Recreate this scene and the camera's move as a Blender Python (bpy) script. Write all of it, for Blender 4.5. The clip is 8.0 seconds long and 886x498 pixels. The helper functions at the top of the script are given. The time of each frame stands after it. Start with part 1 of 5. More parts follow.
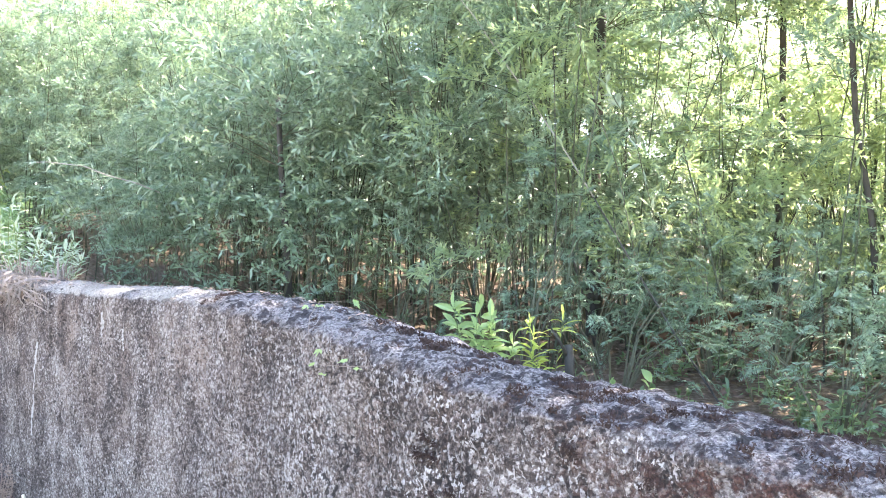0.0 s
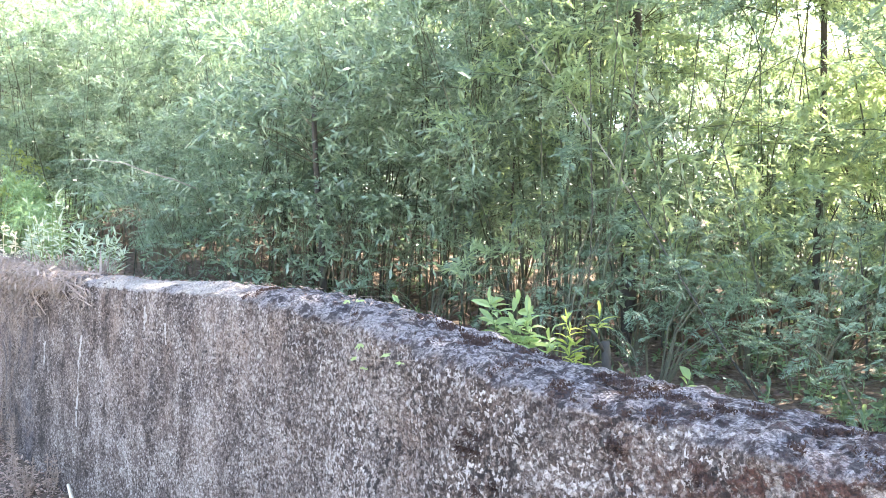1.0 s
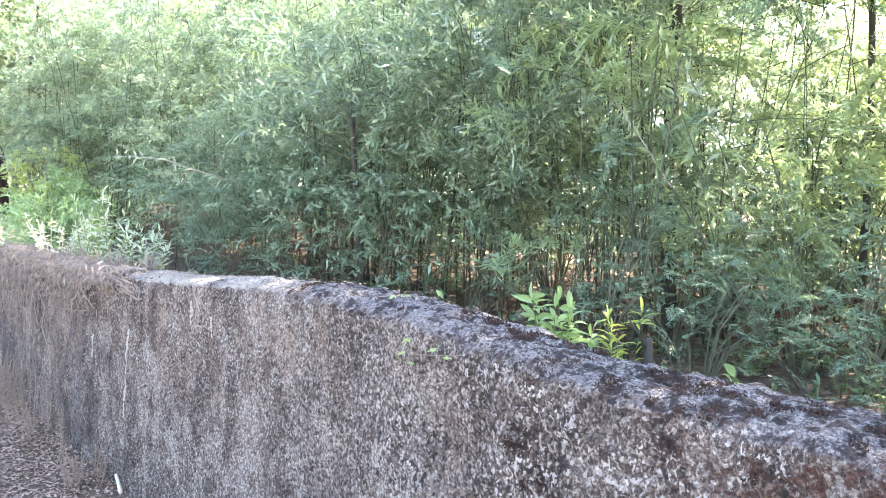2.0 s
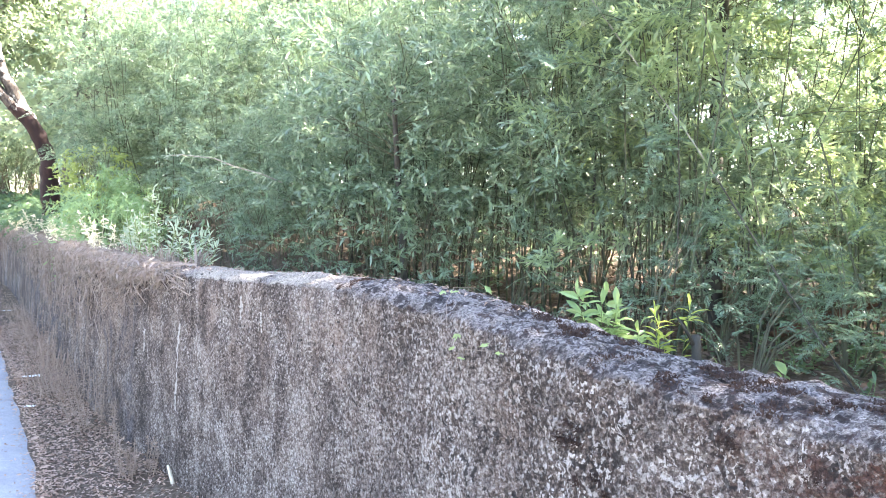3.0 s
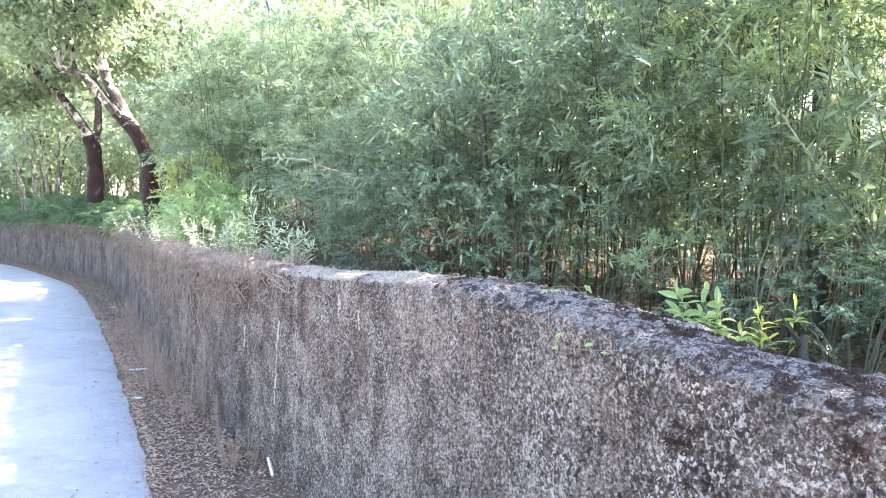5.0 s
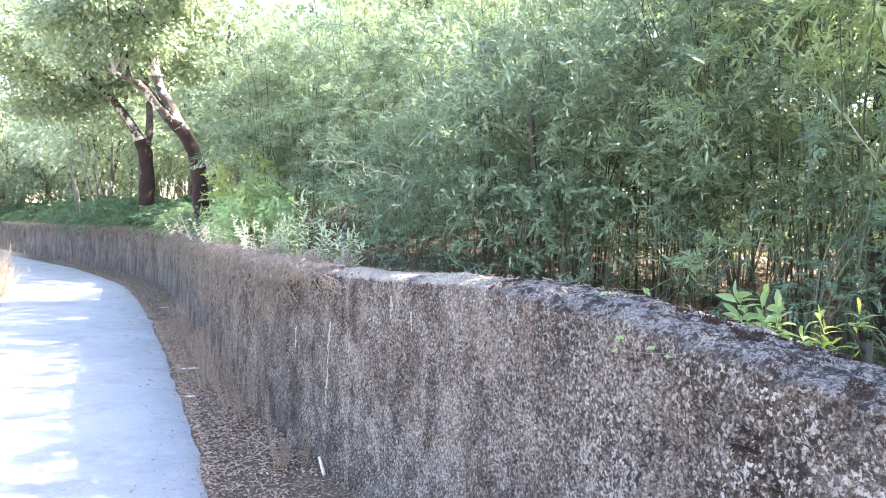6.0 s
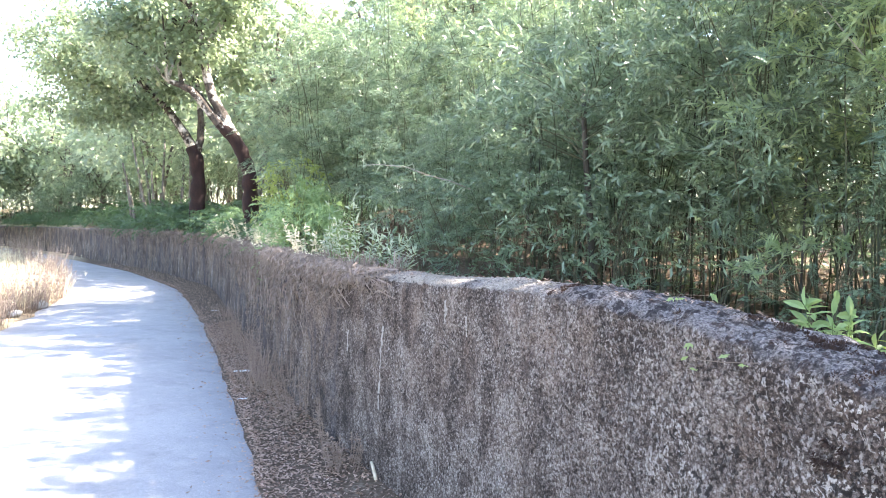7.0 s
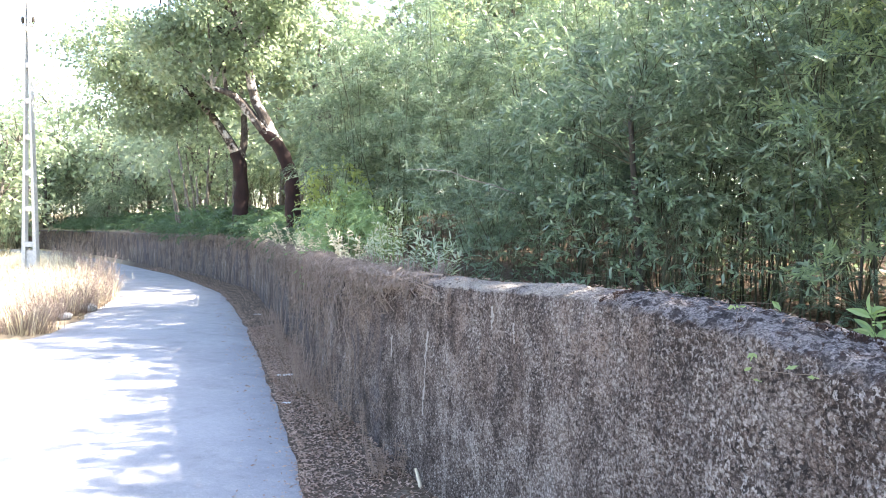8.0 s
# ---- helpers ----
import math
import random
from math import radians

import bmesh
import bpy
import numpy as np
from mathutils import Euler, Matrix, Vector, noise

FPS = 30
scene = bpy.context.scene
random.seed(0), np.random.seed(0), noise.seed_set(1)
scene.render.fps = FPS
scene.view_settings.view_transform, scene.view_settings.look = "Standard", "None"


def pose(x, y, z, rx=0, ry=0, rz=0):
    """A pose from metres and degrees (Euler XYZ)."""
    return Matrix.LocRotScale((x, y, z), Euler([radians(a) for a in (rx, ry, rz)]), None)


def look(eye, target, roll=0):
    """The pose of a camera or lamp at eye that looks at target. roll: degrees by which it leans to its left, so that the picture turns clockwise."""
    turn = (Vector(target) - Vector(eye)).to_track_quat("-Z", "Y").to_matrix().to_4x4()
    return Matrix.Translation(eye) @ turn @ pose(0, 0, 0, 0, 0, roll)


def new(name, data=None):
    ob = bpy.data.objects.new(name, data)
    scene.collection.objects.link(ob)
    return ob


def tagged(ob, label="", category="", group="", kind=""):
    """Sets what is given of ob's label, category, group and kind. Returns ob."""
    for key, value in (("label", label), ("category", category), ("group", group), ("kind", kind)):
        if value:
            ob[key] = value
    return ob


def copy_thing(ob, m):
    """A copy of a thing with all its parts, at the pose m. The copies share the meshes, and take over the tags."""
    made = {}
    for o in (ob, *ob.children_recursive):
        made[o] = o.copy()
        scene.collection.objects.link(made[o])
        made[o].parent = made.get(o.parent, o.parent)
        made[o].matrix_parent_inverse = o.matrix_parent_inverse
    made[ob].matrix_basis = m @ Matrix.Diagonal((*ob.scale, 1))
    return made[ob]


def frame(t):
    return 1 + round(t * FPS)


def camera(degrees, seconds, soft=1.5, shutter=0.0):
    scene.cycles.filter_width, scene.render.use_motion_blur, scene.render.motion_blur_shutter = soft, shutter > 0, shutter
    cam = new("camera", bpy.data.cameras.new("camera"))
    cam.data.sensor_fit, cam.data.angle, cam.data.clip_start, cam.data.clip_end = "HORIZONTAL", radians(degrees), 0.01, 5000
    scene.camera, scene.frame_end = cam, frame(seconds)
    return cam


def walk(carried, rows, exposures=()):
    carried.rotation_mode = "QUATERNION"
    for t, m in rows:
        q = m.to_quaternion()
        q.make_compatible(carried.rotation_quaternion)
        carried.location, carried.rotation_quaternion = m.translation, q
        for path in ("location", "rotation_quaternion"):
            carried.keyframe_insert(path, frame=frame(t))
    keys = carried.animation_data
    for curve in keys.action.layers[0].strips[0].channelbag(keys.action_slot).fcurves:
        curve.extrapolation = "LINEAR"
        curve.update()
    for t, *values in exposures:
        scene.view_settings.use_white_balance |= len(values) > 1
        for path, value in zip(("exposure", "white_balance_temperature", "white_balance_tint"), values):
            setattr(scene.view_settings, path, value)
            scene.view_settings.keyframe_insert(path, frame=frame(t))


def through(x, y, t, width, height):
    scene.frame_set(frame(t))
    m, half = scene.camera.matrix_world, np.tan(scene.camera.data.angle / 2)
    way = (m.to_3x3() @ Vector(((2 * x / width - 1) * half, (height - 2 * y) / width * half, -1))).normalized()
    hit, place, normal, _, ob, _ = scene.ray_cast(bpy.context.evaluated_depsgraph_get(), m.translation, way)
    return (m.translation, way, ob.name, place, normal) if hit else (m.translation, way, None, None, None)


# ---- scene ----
cam = camera(61.5, 8.0, soft=1.0)
PATH = [
    (0, (0.185, -0.101, 1.61), (-0.038, 1.886, 1.561), 0.9),
    (0.5, (0.17, -0.105, 1.607), (-0.09, 1.877, 1.554), 0.9),
    (1, (0.149, -0.113, 1.608), (-0.151, 1.864, 1.547), 0.9),
    (1.5, (0.127, -0.118, 1.607), (-0.213, 1.852, 1.539), 0.9),
    (3, (0.067, -0.149, 1.604), (-0.414, 1.79, 1.52), 0.7),
    (3.5, (0.052, -0.158, 1.606), (-0.479, 1.768, 1.518), 0.6),
    (4, (0.035, -0.167, 1.607), (-0.549, 1.744, 1.518), 0.5),
    (4.5, (0.02, -0.173, 1.604), (-0.614, 1.721, 1.516), 0.4),
    (6, (-0.049, -0.2, 1.599), (-0.838, 1.636, 1.517), 0.3),
    (6.5, (-0.081, -0.195, 1.597), (-0.922, 1.618, 1.521), 0.3),
    (7, (-0.118, -0.188, 1.595), (-1.013, 1.599, 1.525), 0.3),
    (7.5, (-0.146, -0.176, 1.596), (-1.09, 1.586, 1.531), 0.3),
    (8, (-0.176, -0.162, 1.595), (-1.163, 1.576, 1.537), 0.3),
]
walk(cam, [(t, look(eye, target, roll)) for t, eye, target, roll in PATH],
     exposures=[(0.0, 3.63, 7000, 16), (1.5, 3.58, 7000, 16), (3.0, 3.55, 7000, 16), (4.5, 3.48, 7000, 16), (6.5, 3.19, 7000, 16), (8.0, 2.78, 7000, 16)])

# ---- light ----
world = bpy.data.worlds.new("world")
scene.world = world
world.use_nodes = True
wn = world.node_tree.nodes
wl = world.node_tree.links
SUN_UP, SUN_AZ = 42.0, 58.0   # elevation; degrees from +y towards +x
sky = wn.new("ShaderNodeTexSky")
sky.sky_type = 'NISHITA'
sky.sun_disc = False
sky.sun_elevation = radians(SUN_UP)
sky.sun_rotation = radians(SUN_AZ)
wl.new(sky.outputs[0], wn["Background"].inputs[0])
wn["Background"].inputs[1].default_value = 0.15
sun = new("sun", bpy.data.lights.new("sun", 'SUN'))
sun.data.energy, sun.data.angle, sun.data.color = 5.0, radians(0.53), (1.0, 0.95, 0.86)
sdir = Vector((math.sin(radians(SUN_AZ)) * math.cos(radians(SUN_UP)), math.cos(radians(SUN_AZ)) * math.cos(radians(SUN_UP)), math.sin(radians(SUN_UP))))
sun.matrix_world = look(sdir * 60, (0, 0, 0))


# ---- materials ----
class Nodes:
    """A small writer of node trees."""
    def __init__(self, name):
        self.mat = bpy.data.materials.new(name)
        self.mat.use_nodes = True
        self.nodes, self.links = self.mat.node_tree.nodes, self.mat.node_tree.links
        self.nodes.clear()
        self.out = self.nodes.new("ShaderNodeOutputMaterial")

    def add(self, kind, **inputs):
        n = self.nodes.new(kind)
        for key, value in inputs.items():
            self.put(n.inputs[key.replace("_", " ")], value)
        return n

    def put(self, socket, value):
        if isinstance(value, bpy.types.NodeSocket):
            self.links.new(value, socket)
        else:
            socket.default_value = value

    def coords(self, scale=(1, 1, 1)):
        c = self.nodes.new("ShaderNodeTexCoord")
        m = self.nodes.new("ShaderNodeMapping")
        m.inputs["Scale"].default_value = scale
        self.links.new(c.outputs["Object"], m.inputs["Vector"])
        return m.outputs[0]

    def noise(self, scale, detail=4.0, rough=0.55, stretch=(1, 1, 1), bend=0.0):
        return self.add("ShaderNodeTexNoise", Vector=self.coords(stretch), Scale=scale, Detail=detail, Roughness=rough, Distortion=bend).outputs["Fac"]

    def ramp(self, fac, *stops):
        n = self.nodes.new("ShaderNodeValToRGB")
        e = n.color_ramp.elements
        while len(e) < len(stops):
            e.new(0.5)
        for el, (p, c) in zip(e, stops):
            el.position = p
            el.color = (c, c, c, 1) if isinstance(c, (int, float)) else (*c, 1)
        self.links.new(fac, n.inputs[0])
        return n.outputs[0]

    def mix(self, fac, a, b, mode='MIX'):
        n = self.nodes.new("ShaderNodeMix")
        n.data_type, n.blend_type = 'RGBA', mode
        for i, v in ((0, fac), (6, a), (7, b)):
            self.put(n.inputs[i], (*v, 1) if isinstance(v, tuple) and len(v) == 3 else v)
        return n.outputs[2]

    def math(self, op, a, b=0.0):
        n = self.nodes.new("ShaderNodeMath")
        n.operation = op
        self.put(n.inputs[0], a)
        self.put(n.inputs[1], b)
        return n.outputs[0]

    def bump(self, height, strength=0.5, distance=0.01):
        return self.add("ShaderNodeBump", Height=height, Strength=strength, Distance=distance).outputs[0]

    def principled(self, colour, rough=0.8, normal=None, spec=0.3):
        n = self.nodes.new("ShaderNodeBsdfPrincipled")
        self.put(n.inputs["Base Color"], (*colour, 1) if isinstance(colour, tuple) else colour)
        self.put(n.inputs["Roughness"], rough)
        n.inputs["Specular IOR Level"].default_value = spec
        if normal is not None:
            self.links.new(normal, n.inputs["Normal"])
        return n.outputs[0]

    def done(self, shader):
        self.links.new(shader, self.out.inputs[0])
        return self.mat


def leaf_material(name, dark, light, glow, through=0.45, rough=0.45, spec=0.4):
    """Leaves: varied green from leaf to leaf, with light coming through them."""
    k = Nodes(name)
    rnd = k.nodes.new("ShaderNodeNewGeometry").outputs["Random Per Island"]
    patch = k.noise(3.2, 3.0)
    mixed = k.math('ADD', k.math('MULTIPLY', rnd, 0.55), k.math('MULTIPLY', patch, 0.65))
    col = k.ramp(mixed, (0.15, dark), (0.85, light))
    back = k.mix(0.65, col, glow)
    a = k.principled(col, rough, None, spec)
    b = k.add("ShaderNodeBsdfTranslucent", Color=back).outputs[0]
    m = k.add("ShaderNodeMixShader", Fac=through)
    k.links.new(a, m.inputs[1])
    k.links.new(b, m.inputs[2])
    return k.done(m.outputs[0])


def bark_material(name, dark, light, scale=14.0, stretch=(1, 1, 0.25), depth=0.02):
    k = Nodes(name)
    n = k.noise(scale, 6, 0.65, stretch)
    big = k.noise(2.2, 3)
    col = k.mix(k.ramp(big, (0.35, 0.0), (0.65, 0.55)), k.ramp(n, (0.3, dark), (0.72, light)), dark)
    return k.done(k.principled(col, 0.85, k.bump(n, 0.8, depth), 0.2))


def cork_material():
    """Rugged dark cork bark, with patches of sunlight painted pale on it."""
    k = Nodes("cork_bark")
    n = k.noise(16, 6, 0.7, (1, 1, 0.5))
    col = k.ramp(n, (0.32, (0.018, 0.014, 0.013)), (0.70, (0.12, 0.10, 0.085)))
    # bare masks the sun patches that are put into the bark's colour
    bare = k.ramp(k.noise(2.3, 5, 0.65), (0.52, 0.0), (0.56, 0.9))
    col = k.mix(bare, col, k.ramp(n, (0.3, (0.30, 0.27, 0.24)), (0.7, (0.62, 0.58, 0.53))))
    return k.done(k.principled(col, 0.85, k.bump(n, 1.0, 0.05), 0.2))


def plain_material(name, a, b, scale=20.0, rough=0.85, depth=0.004):
    k = Nodes(name)
    n = k.noise(scale, 5)
    return k.done(k.principled(k.ramp(n, (0.3, a), (0.7, b)), rough, k.bump(n, 0.5, depth), 0.25))


def wall_material():
    """Concrete worn down to its grit, with lichen, black algae streaks and brown moss."""
    k = Nodes("weathered_concrete")
    at = k.coords()
    # grains: cells with wavering edges, each of its own tone, at two sizes
    wob = k.add("ShaderNodeTexNoise", Vector=at, Scale=85.0, Detail=3.0).outputs["Color"]
    shift = k.nodes.new("ShaderNodeVectorMath")
    shift.operation = 'MULTIPLY_ADD'
    k.put(shift.inputs[0], wob)
    shift.inputs[1].default_value = (0.016, 0.016, 0.016)
    k.put(shift.inputs[2], at)

    def cells(scale):
        v = k.add("ShaderNodeTexVoronoi", Vector=shift.outputs[0], Scale=scale)
        return k.add("ShaderNodeSeparateXYZ", Vector=v.outputs["Color"]).outputs[0], v.outputs["Distance"]

    big, big_far = cells(88.0)
    small, _ = cells(190.0)
    grit = k.noise(125, 5, 0.66)
    soft = k.noise(36, 5, 0.65)
    grain = k.math('ADD', k.math('ADD', k.math('MULTIPLY', big, 0.30), k.math('MULTIPLY', small, 0.20)), k.math('ADD', k.math('MULTIPLY', grit, 0.70), k.math('MULTIPLY', soft, 0.40)))
    # where on the wall: metres along it, and height
    along = k.add("ShaderNodeVectorMath", Vector=at)
    along.operation = 'DOT_PRODUCT'
    along.inputs[1].default_value = (-0.77, 0.638, 0.0)
    u = along.outputs["Value"]
    high = k.add("ShaderNodeSeparateXYZ", Vector=at).outputs[2]

    def span(value, a, b):
        return k.add("ShaderNodeMapRange", Value=value, From_Min=a, From_Max=b).outputs[0]

    # pale lichen: broad patches and runs down the face
    streak = k.noise(3.0, 6, 0.68, (1, 1, 0.38), 0.9)
    patch = k.noise(5.5, 5, 0.65)
    broad = k.noise(1.3, 3, 0.55, (1, 1, 0.5))
    cover = k.math('ADD', k.math('MULTIPLY', streak, 0.45), k.math('ADD', k.math('MULTIPLY', patch, 0.40), k.math('MULTIPLY', broad, 0.25)))
    cover = k.math('SUBTRACT', cover, k.math('MULTIPLY', span(u, 3.9, 4.5), 0.06))
    cover = k.math('ADD', cover, k.math('MULTIPLY', k.math('MULTIPLY', span(u, 2.4, 1.4), span(high, 0.7, 1.15)), 0.03))
    tone = k.math('ADD', grain, k.math('MULTIPLY', k.math('SUBTRACT', k.math('ADD', cover, k.math('MULTIPLY', span(u, 2.0, 2.8), 0.045)), 0.582), 1.75))
    base = k.ramp(tone, (0.50, (0.032, 0.025, 0.023)), (0.66, (0.088, 0.068, 0.060)), (0.80, (0.20, 0.158, 0.142)), (0.94, (0.36, 0.316, 0.29)), (1.0, (0.50, 0.45, 0.42)))
    # shade in the crevices between the grains, painted dark
    gap_shade = k.ramp(big_far, (0.40, 0.0), (0.62, 1.0))
    base = k.mix(k.math('MULTIPLY', gap_shade, 0.5), base, (0.035, 0.028, 0.025))
    # brown film, strongest in the upper half
    brown = k.math('MULTIPLY', k.ramp(k.noise(4.2, 5, 0.7, (1, 1, 0.5)), (0.42, 0.0), (0.62, 0.75)), k.math('MULTIPLY', span(high, 0.2, 1.1), k.add("ShaderNodeMapRange", Value=u, From_Min=0.8, From_Max=2.4, To_Min=0.45).outputs[0]))
    base = k.mix(brown, base, k.ramp(tone, (0.55, (0.04, 0.027, 0.021)), (0.98, (0.26, 0.185, 0.15))))
    # small pale flecks, thickest at the low end
    fleck = k.math('MULTIPLY', k.ramp(k.noise(62, 4, 0.62, (1, 1, 0.8), 0.5), (0.53, 0.0), (0.57, 0.9)), k.math('MULTIPLY', span(u, 2.9, 1.5), k.ramp(k.noise(6.5, 5, 0.7), (0.40, 0.15), (0.58, 1.0))))
    base = k.mix(fleck, base, k.ramp(grit, (0.35, (0.42, 0.38, 0.355)), (0.65, (0.74, 0.69, 0.66))))
    # black algae runs
    run = k.noise(5.0, 6, 0.75, (1, 1, 0.5), 1.2)
    base = k.mix(k.ramp(run, (0.54, 0.0), (0.68, 0.55)), base, k.ramp(grit, (0.35, (0.03, 0.026, 0.027)), (0.65, (0.10, 0.085, 0.08))))
    # past the old joint: dark bluish stains and rusty streaks
    old = span(u, 4.95, 5.1)
    stain = k.math('MULTIPLY', old, k.ramp(k.noise(2.1, 5, 0.65, (1, 1, 0.55)), (0.49, 0.0), (0.58, 0.65)))
    base = k.mix(stain, base, k.ramp(grain, (0.6, (0.035, 0.034, 0.042)), (0.95, (0.13, 0.12, 0.13))))
    rust = k.math('MULTIPLY', old, k.ramp(k.noise(2.6, 6, 0.72, (1, 1, 0.6), 1.0), (0.47, 0.0), (0.60, 0.65)))
    base = k.mix(rust, base, k.ramp(grain, (0.6, (0.085, 0.055, 0.04)), (0.95, (0.29, 0.215, 0.17))))
    # lime runs down the face
    for u0, lean, half, z0, z1 in ((4.32, -0.10, 0.010, 0.45, 0.97), (4.87, 0.0, 0.012, 0.70, 0.86), (3.44, 0.0, 0.012, 1.08, 1.2), (3.22, 0.01, 0.010, 1.04, 1.14)):
        off = k.math('ABSOLUTE', k.math('SUBTRACT', k.math('SUBTRACT', u, u0), k.math('MULTIPLY', high, lean)))
        wide = k.math('MULTIPLY', k.ramp(k.noise(30, 4, 0.7), (0.35, 0.0), (0.6, 1.3)), half)
        lime = k.math('MULTIPLY', k.math('LESS_THAN', off, wide), k.math('MULTIPLY', k.math('GREATER_THAN', high, z0), k.math('LESS_THAN', high, z1)))
        base = k.mix(k.math('MULTIPLY', lime, 0.6), base, (0.64, 0.60, 0.56))
    # grey lichen crust and black blotches on what faces the sky
    up = k.add("ShaderNodeSeparateXYZ", Vector=k.nodes.new("ShaderNodeNewGeometry").outputs["Normal"]).outputs[2]
    sky_side = k.ramp(up, (0.3, 0.0), (0.7, 1.0))
    crust = k.math('MULTIPLY', sky_side, k.ramp(k.noise(5, 6, 0.75), (0.38, 0.35), (0.52, 0.92)))
    base = k.mix(crust, base, k.ramp(k.math('ADD', k.math('MULTIPLY', small, 0.35), k.math('MULTIPLY', grit, 0.65)), (0.34, (0.085, 0.08, 0.09)), (0.64, (0.345, 0.32, 0.315))))
    blot = k.math('MULTIPLY', sky_side, k.ramp(k.noise(15, 6, 0.72), (0.515, 0.0), (0.57, 0.92)))
    base = k.mix(blot, base, k.ramp(grit, (0.35, (0.014, 0.012, 0.014)), (0.65, (0.052, 0.042, 0.045))))
    # dry litter on the flatter top, painted paler to show a sun patch
    pale = k.math('MULTIPLY', k.math('MULTIPLY', span(up, 0.35, 0.7), k.math('MULTIPLY', span(u, 2.5, 3.0), span(u, 4.6, 4.0))), k.ramp(k.noise(9, 5, 0.7), (0.34, 0.1), (0.50, 0.9)))
    base = k.mix(pale, base, k.ramp(grit, (0.35, (0.22, 0.18, 0.145)), (0.65, (0.60, 0.54, 0.47))))
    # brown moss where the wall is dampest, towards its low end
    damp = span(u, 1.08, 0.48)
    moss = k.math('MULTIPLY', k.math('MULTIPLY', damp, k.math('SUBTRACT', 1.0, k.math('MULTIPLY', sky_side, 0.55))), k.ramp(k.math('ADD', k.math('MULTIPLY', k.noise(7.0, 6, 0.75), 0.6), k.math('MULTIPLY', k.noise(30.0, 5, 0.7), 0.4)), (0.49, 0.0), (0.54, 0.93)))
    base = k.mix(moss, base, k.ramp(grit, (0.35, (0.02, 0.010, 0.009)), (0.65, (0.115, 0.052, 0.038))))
    tufts = k.math('MULTIPLY', k.ramp(k.noise(13.0, 6, 0.75), (0.55, 0.0), (0.60, 0.85)), k.math('MULTIPLY', k.ramp(up, (-0.2, 0.15), (0.5, 1.0)), span(u, 3.0, 2.2)))
    base = k.mix(tufts, base, k.ramp(grit, (0.35, (0.02, 0.012, 0.012)), (0.65, (0.075, 0.045, 0.038))))
    # single deep pits
    pit = k.math('MULTIPLY', k.ramp(k.math('ADD', k.noise(44, 3, 0.5), k.math('MULTIPLY', span(u, 2.4, 1.2), 0.07)), (0.62, 0.0), (0.65, 1.0)), k.ramp(k.noise(4.5, 4, 0.7), (0.40, 0.1), (0.56, 1.0)))
    base = k.mix(k.math('MULTIPLY', pit, 0.85), base, (0.018, 0.015, 0.015))
    h = k.math('SUBTRACT', k.math('ADD', grain, k.math('MULTIPLY', soft, 0.6)), k.math('ADD', k.math('MULTIPLY', pit, 0.6), k.math('MULTIPLY', big_far, 0.8)))
    return k.done(k.principled(base, 0.9, k.bump(h, 1.0, 0.022), 0.2))


def road_material():
    k = Nodes("worn_asphalt")
    grain = k.noise(160, 4, 0.7)
    wear = k.noise(0.9, 5, 0.6)
    spots = k.noise(7, 5, 0.6)
    col = k.ramp(wear, (0.3, (0.225, 0.23, 0.243)), (0.7, (0.305, 0.31, 0.318)))
    col = k.mix(k.ramp(spots, (0.52, 0.0), (0.70, 0.55)), col, (0.35, 0.345, 0.335))
    col = k.mix(k.ramp(k.noise(2.3, 6, 0.7), (0.52, 0.0), (0.66, 0.5)), col, (0.15, 0.15, 0.158))
    col = k.mix(k.ramp(k.noise(38, 6, 0.75), (0.5, 0.0), (0.64, 0.3)), col, (0.15, 0.15, 0.16))
    col = k.mix(k.ramp(k.noise(60, 5, 0.75), (0.56, 0.0), (0.66, 0.5)), col, (0.42, 0.415, 0.40))
    col = k.mix(0.5, col, k.ramp(grain, (0.3, 0.25), (0.7, 0.8)), 'OVERLAY')
    return k.done(k.principled(col, 0.85, k.bump(grain, 0.5, 0.003), 0.3))


def ground_material():
    """Brown earth with litter under the trees; bleached grass thatch on the open verge across the road."""
    k = Nodes("earth_with_litter")
    a = k.noise(1.4, 5)
    b = k.noise(28, 6, 0.7)
    col = k.ramp(b, (0.28, (0.045, 0.032, 0.024)), (0.5, (0.11, 0.078, 0.056)), (0.75, (0.25, 0.21, 0.165)))
    col = k.mix(k.ramp(a, (0.5, 0.0), (0.7, 0.25)), col, (0.07, 0.06, 0.03))
    across = k.add("ShaderNodeVectorMath", Vector=k.coords())
    across.operation = 'DOT_PRODUCT'
    across.inputs[1].default_value = (0.638, 0.77, 0.0)
    verge = k.add("ShaderNodeMapRange", Value=across.outputs["Value"], From_Min=-1.2, From_Max=-2.2).outputs[0]
    thatch = k.ramp(k.noise(45, 6, 0.75), (0.32, (0.20, 0.155, 0.10)), (0.66, (0.58, 0.50, 0.35)))
    col = k.mix(k.math('MULTIPLY', verge, k.ramp(k.noise(3.0, 5, 0.7), (0.35, 0.6), (0.6, 1.0))), col, thatch)
    return k.done(k.principled(col, 0.95, k.bump(b, 0.8, 0.02), 0.15))


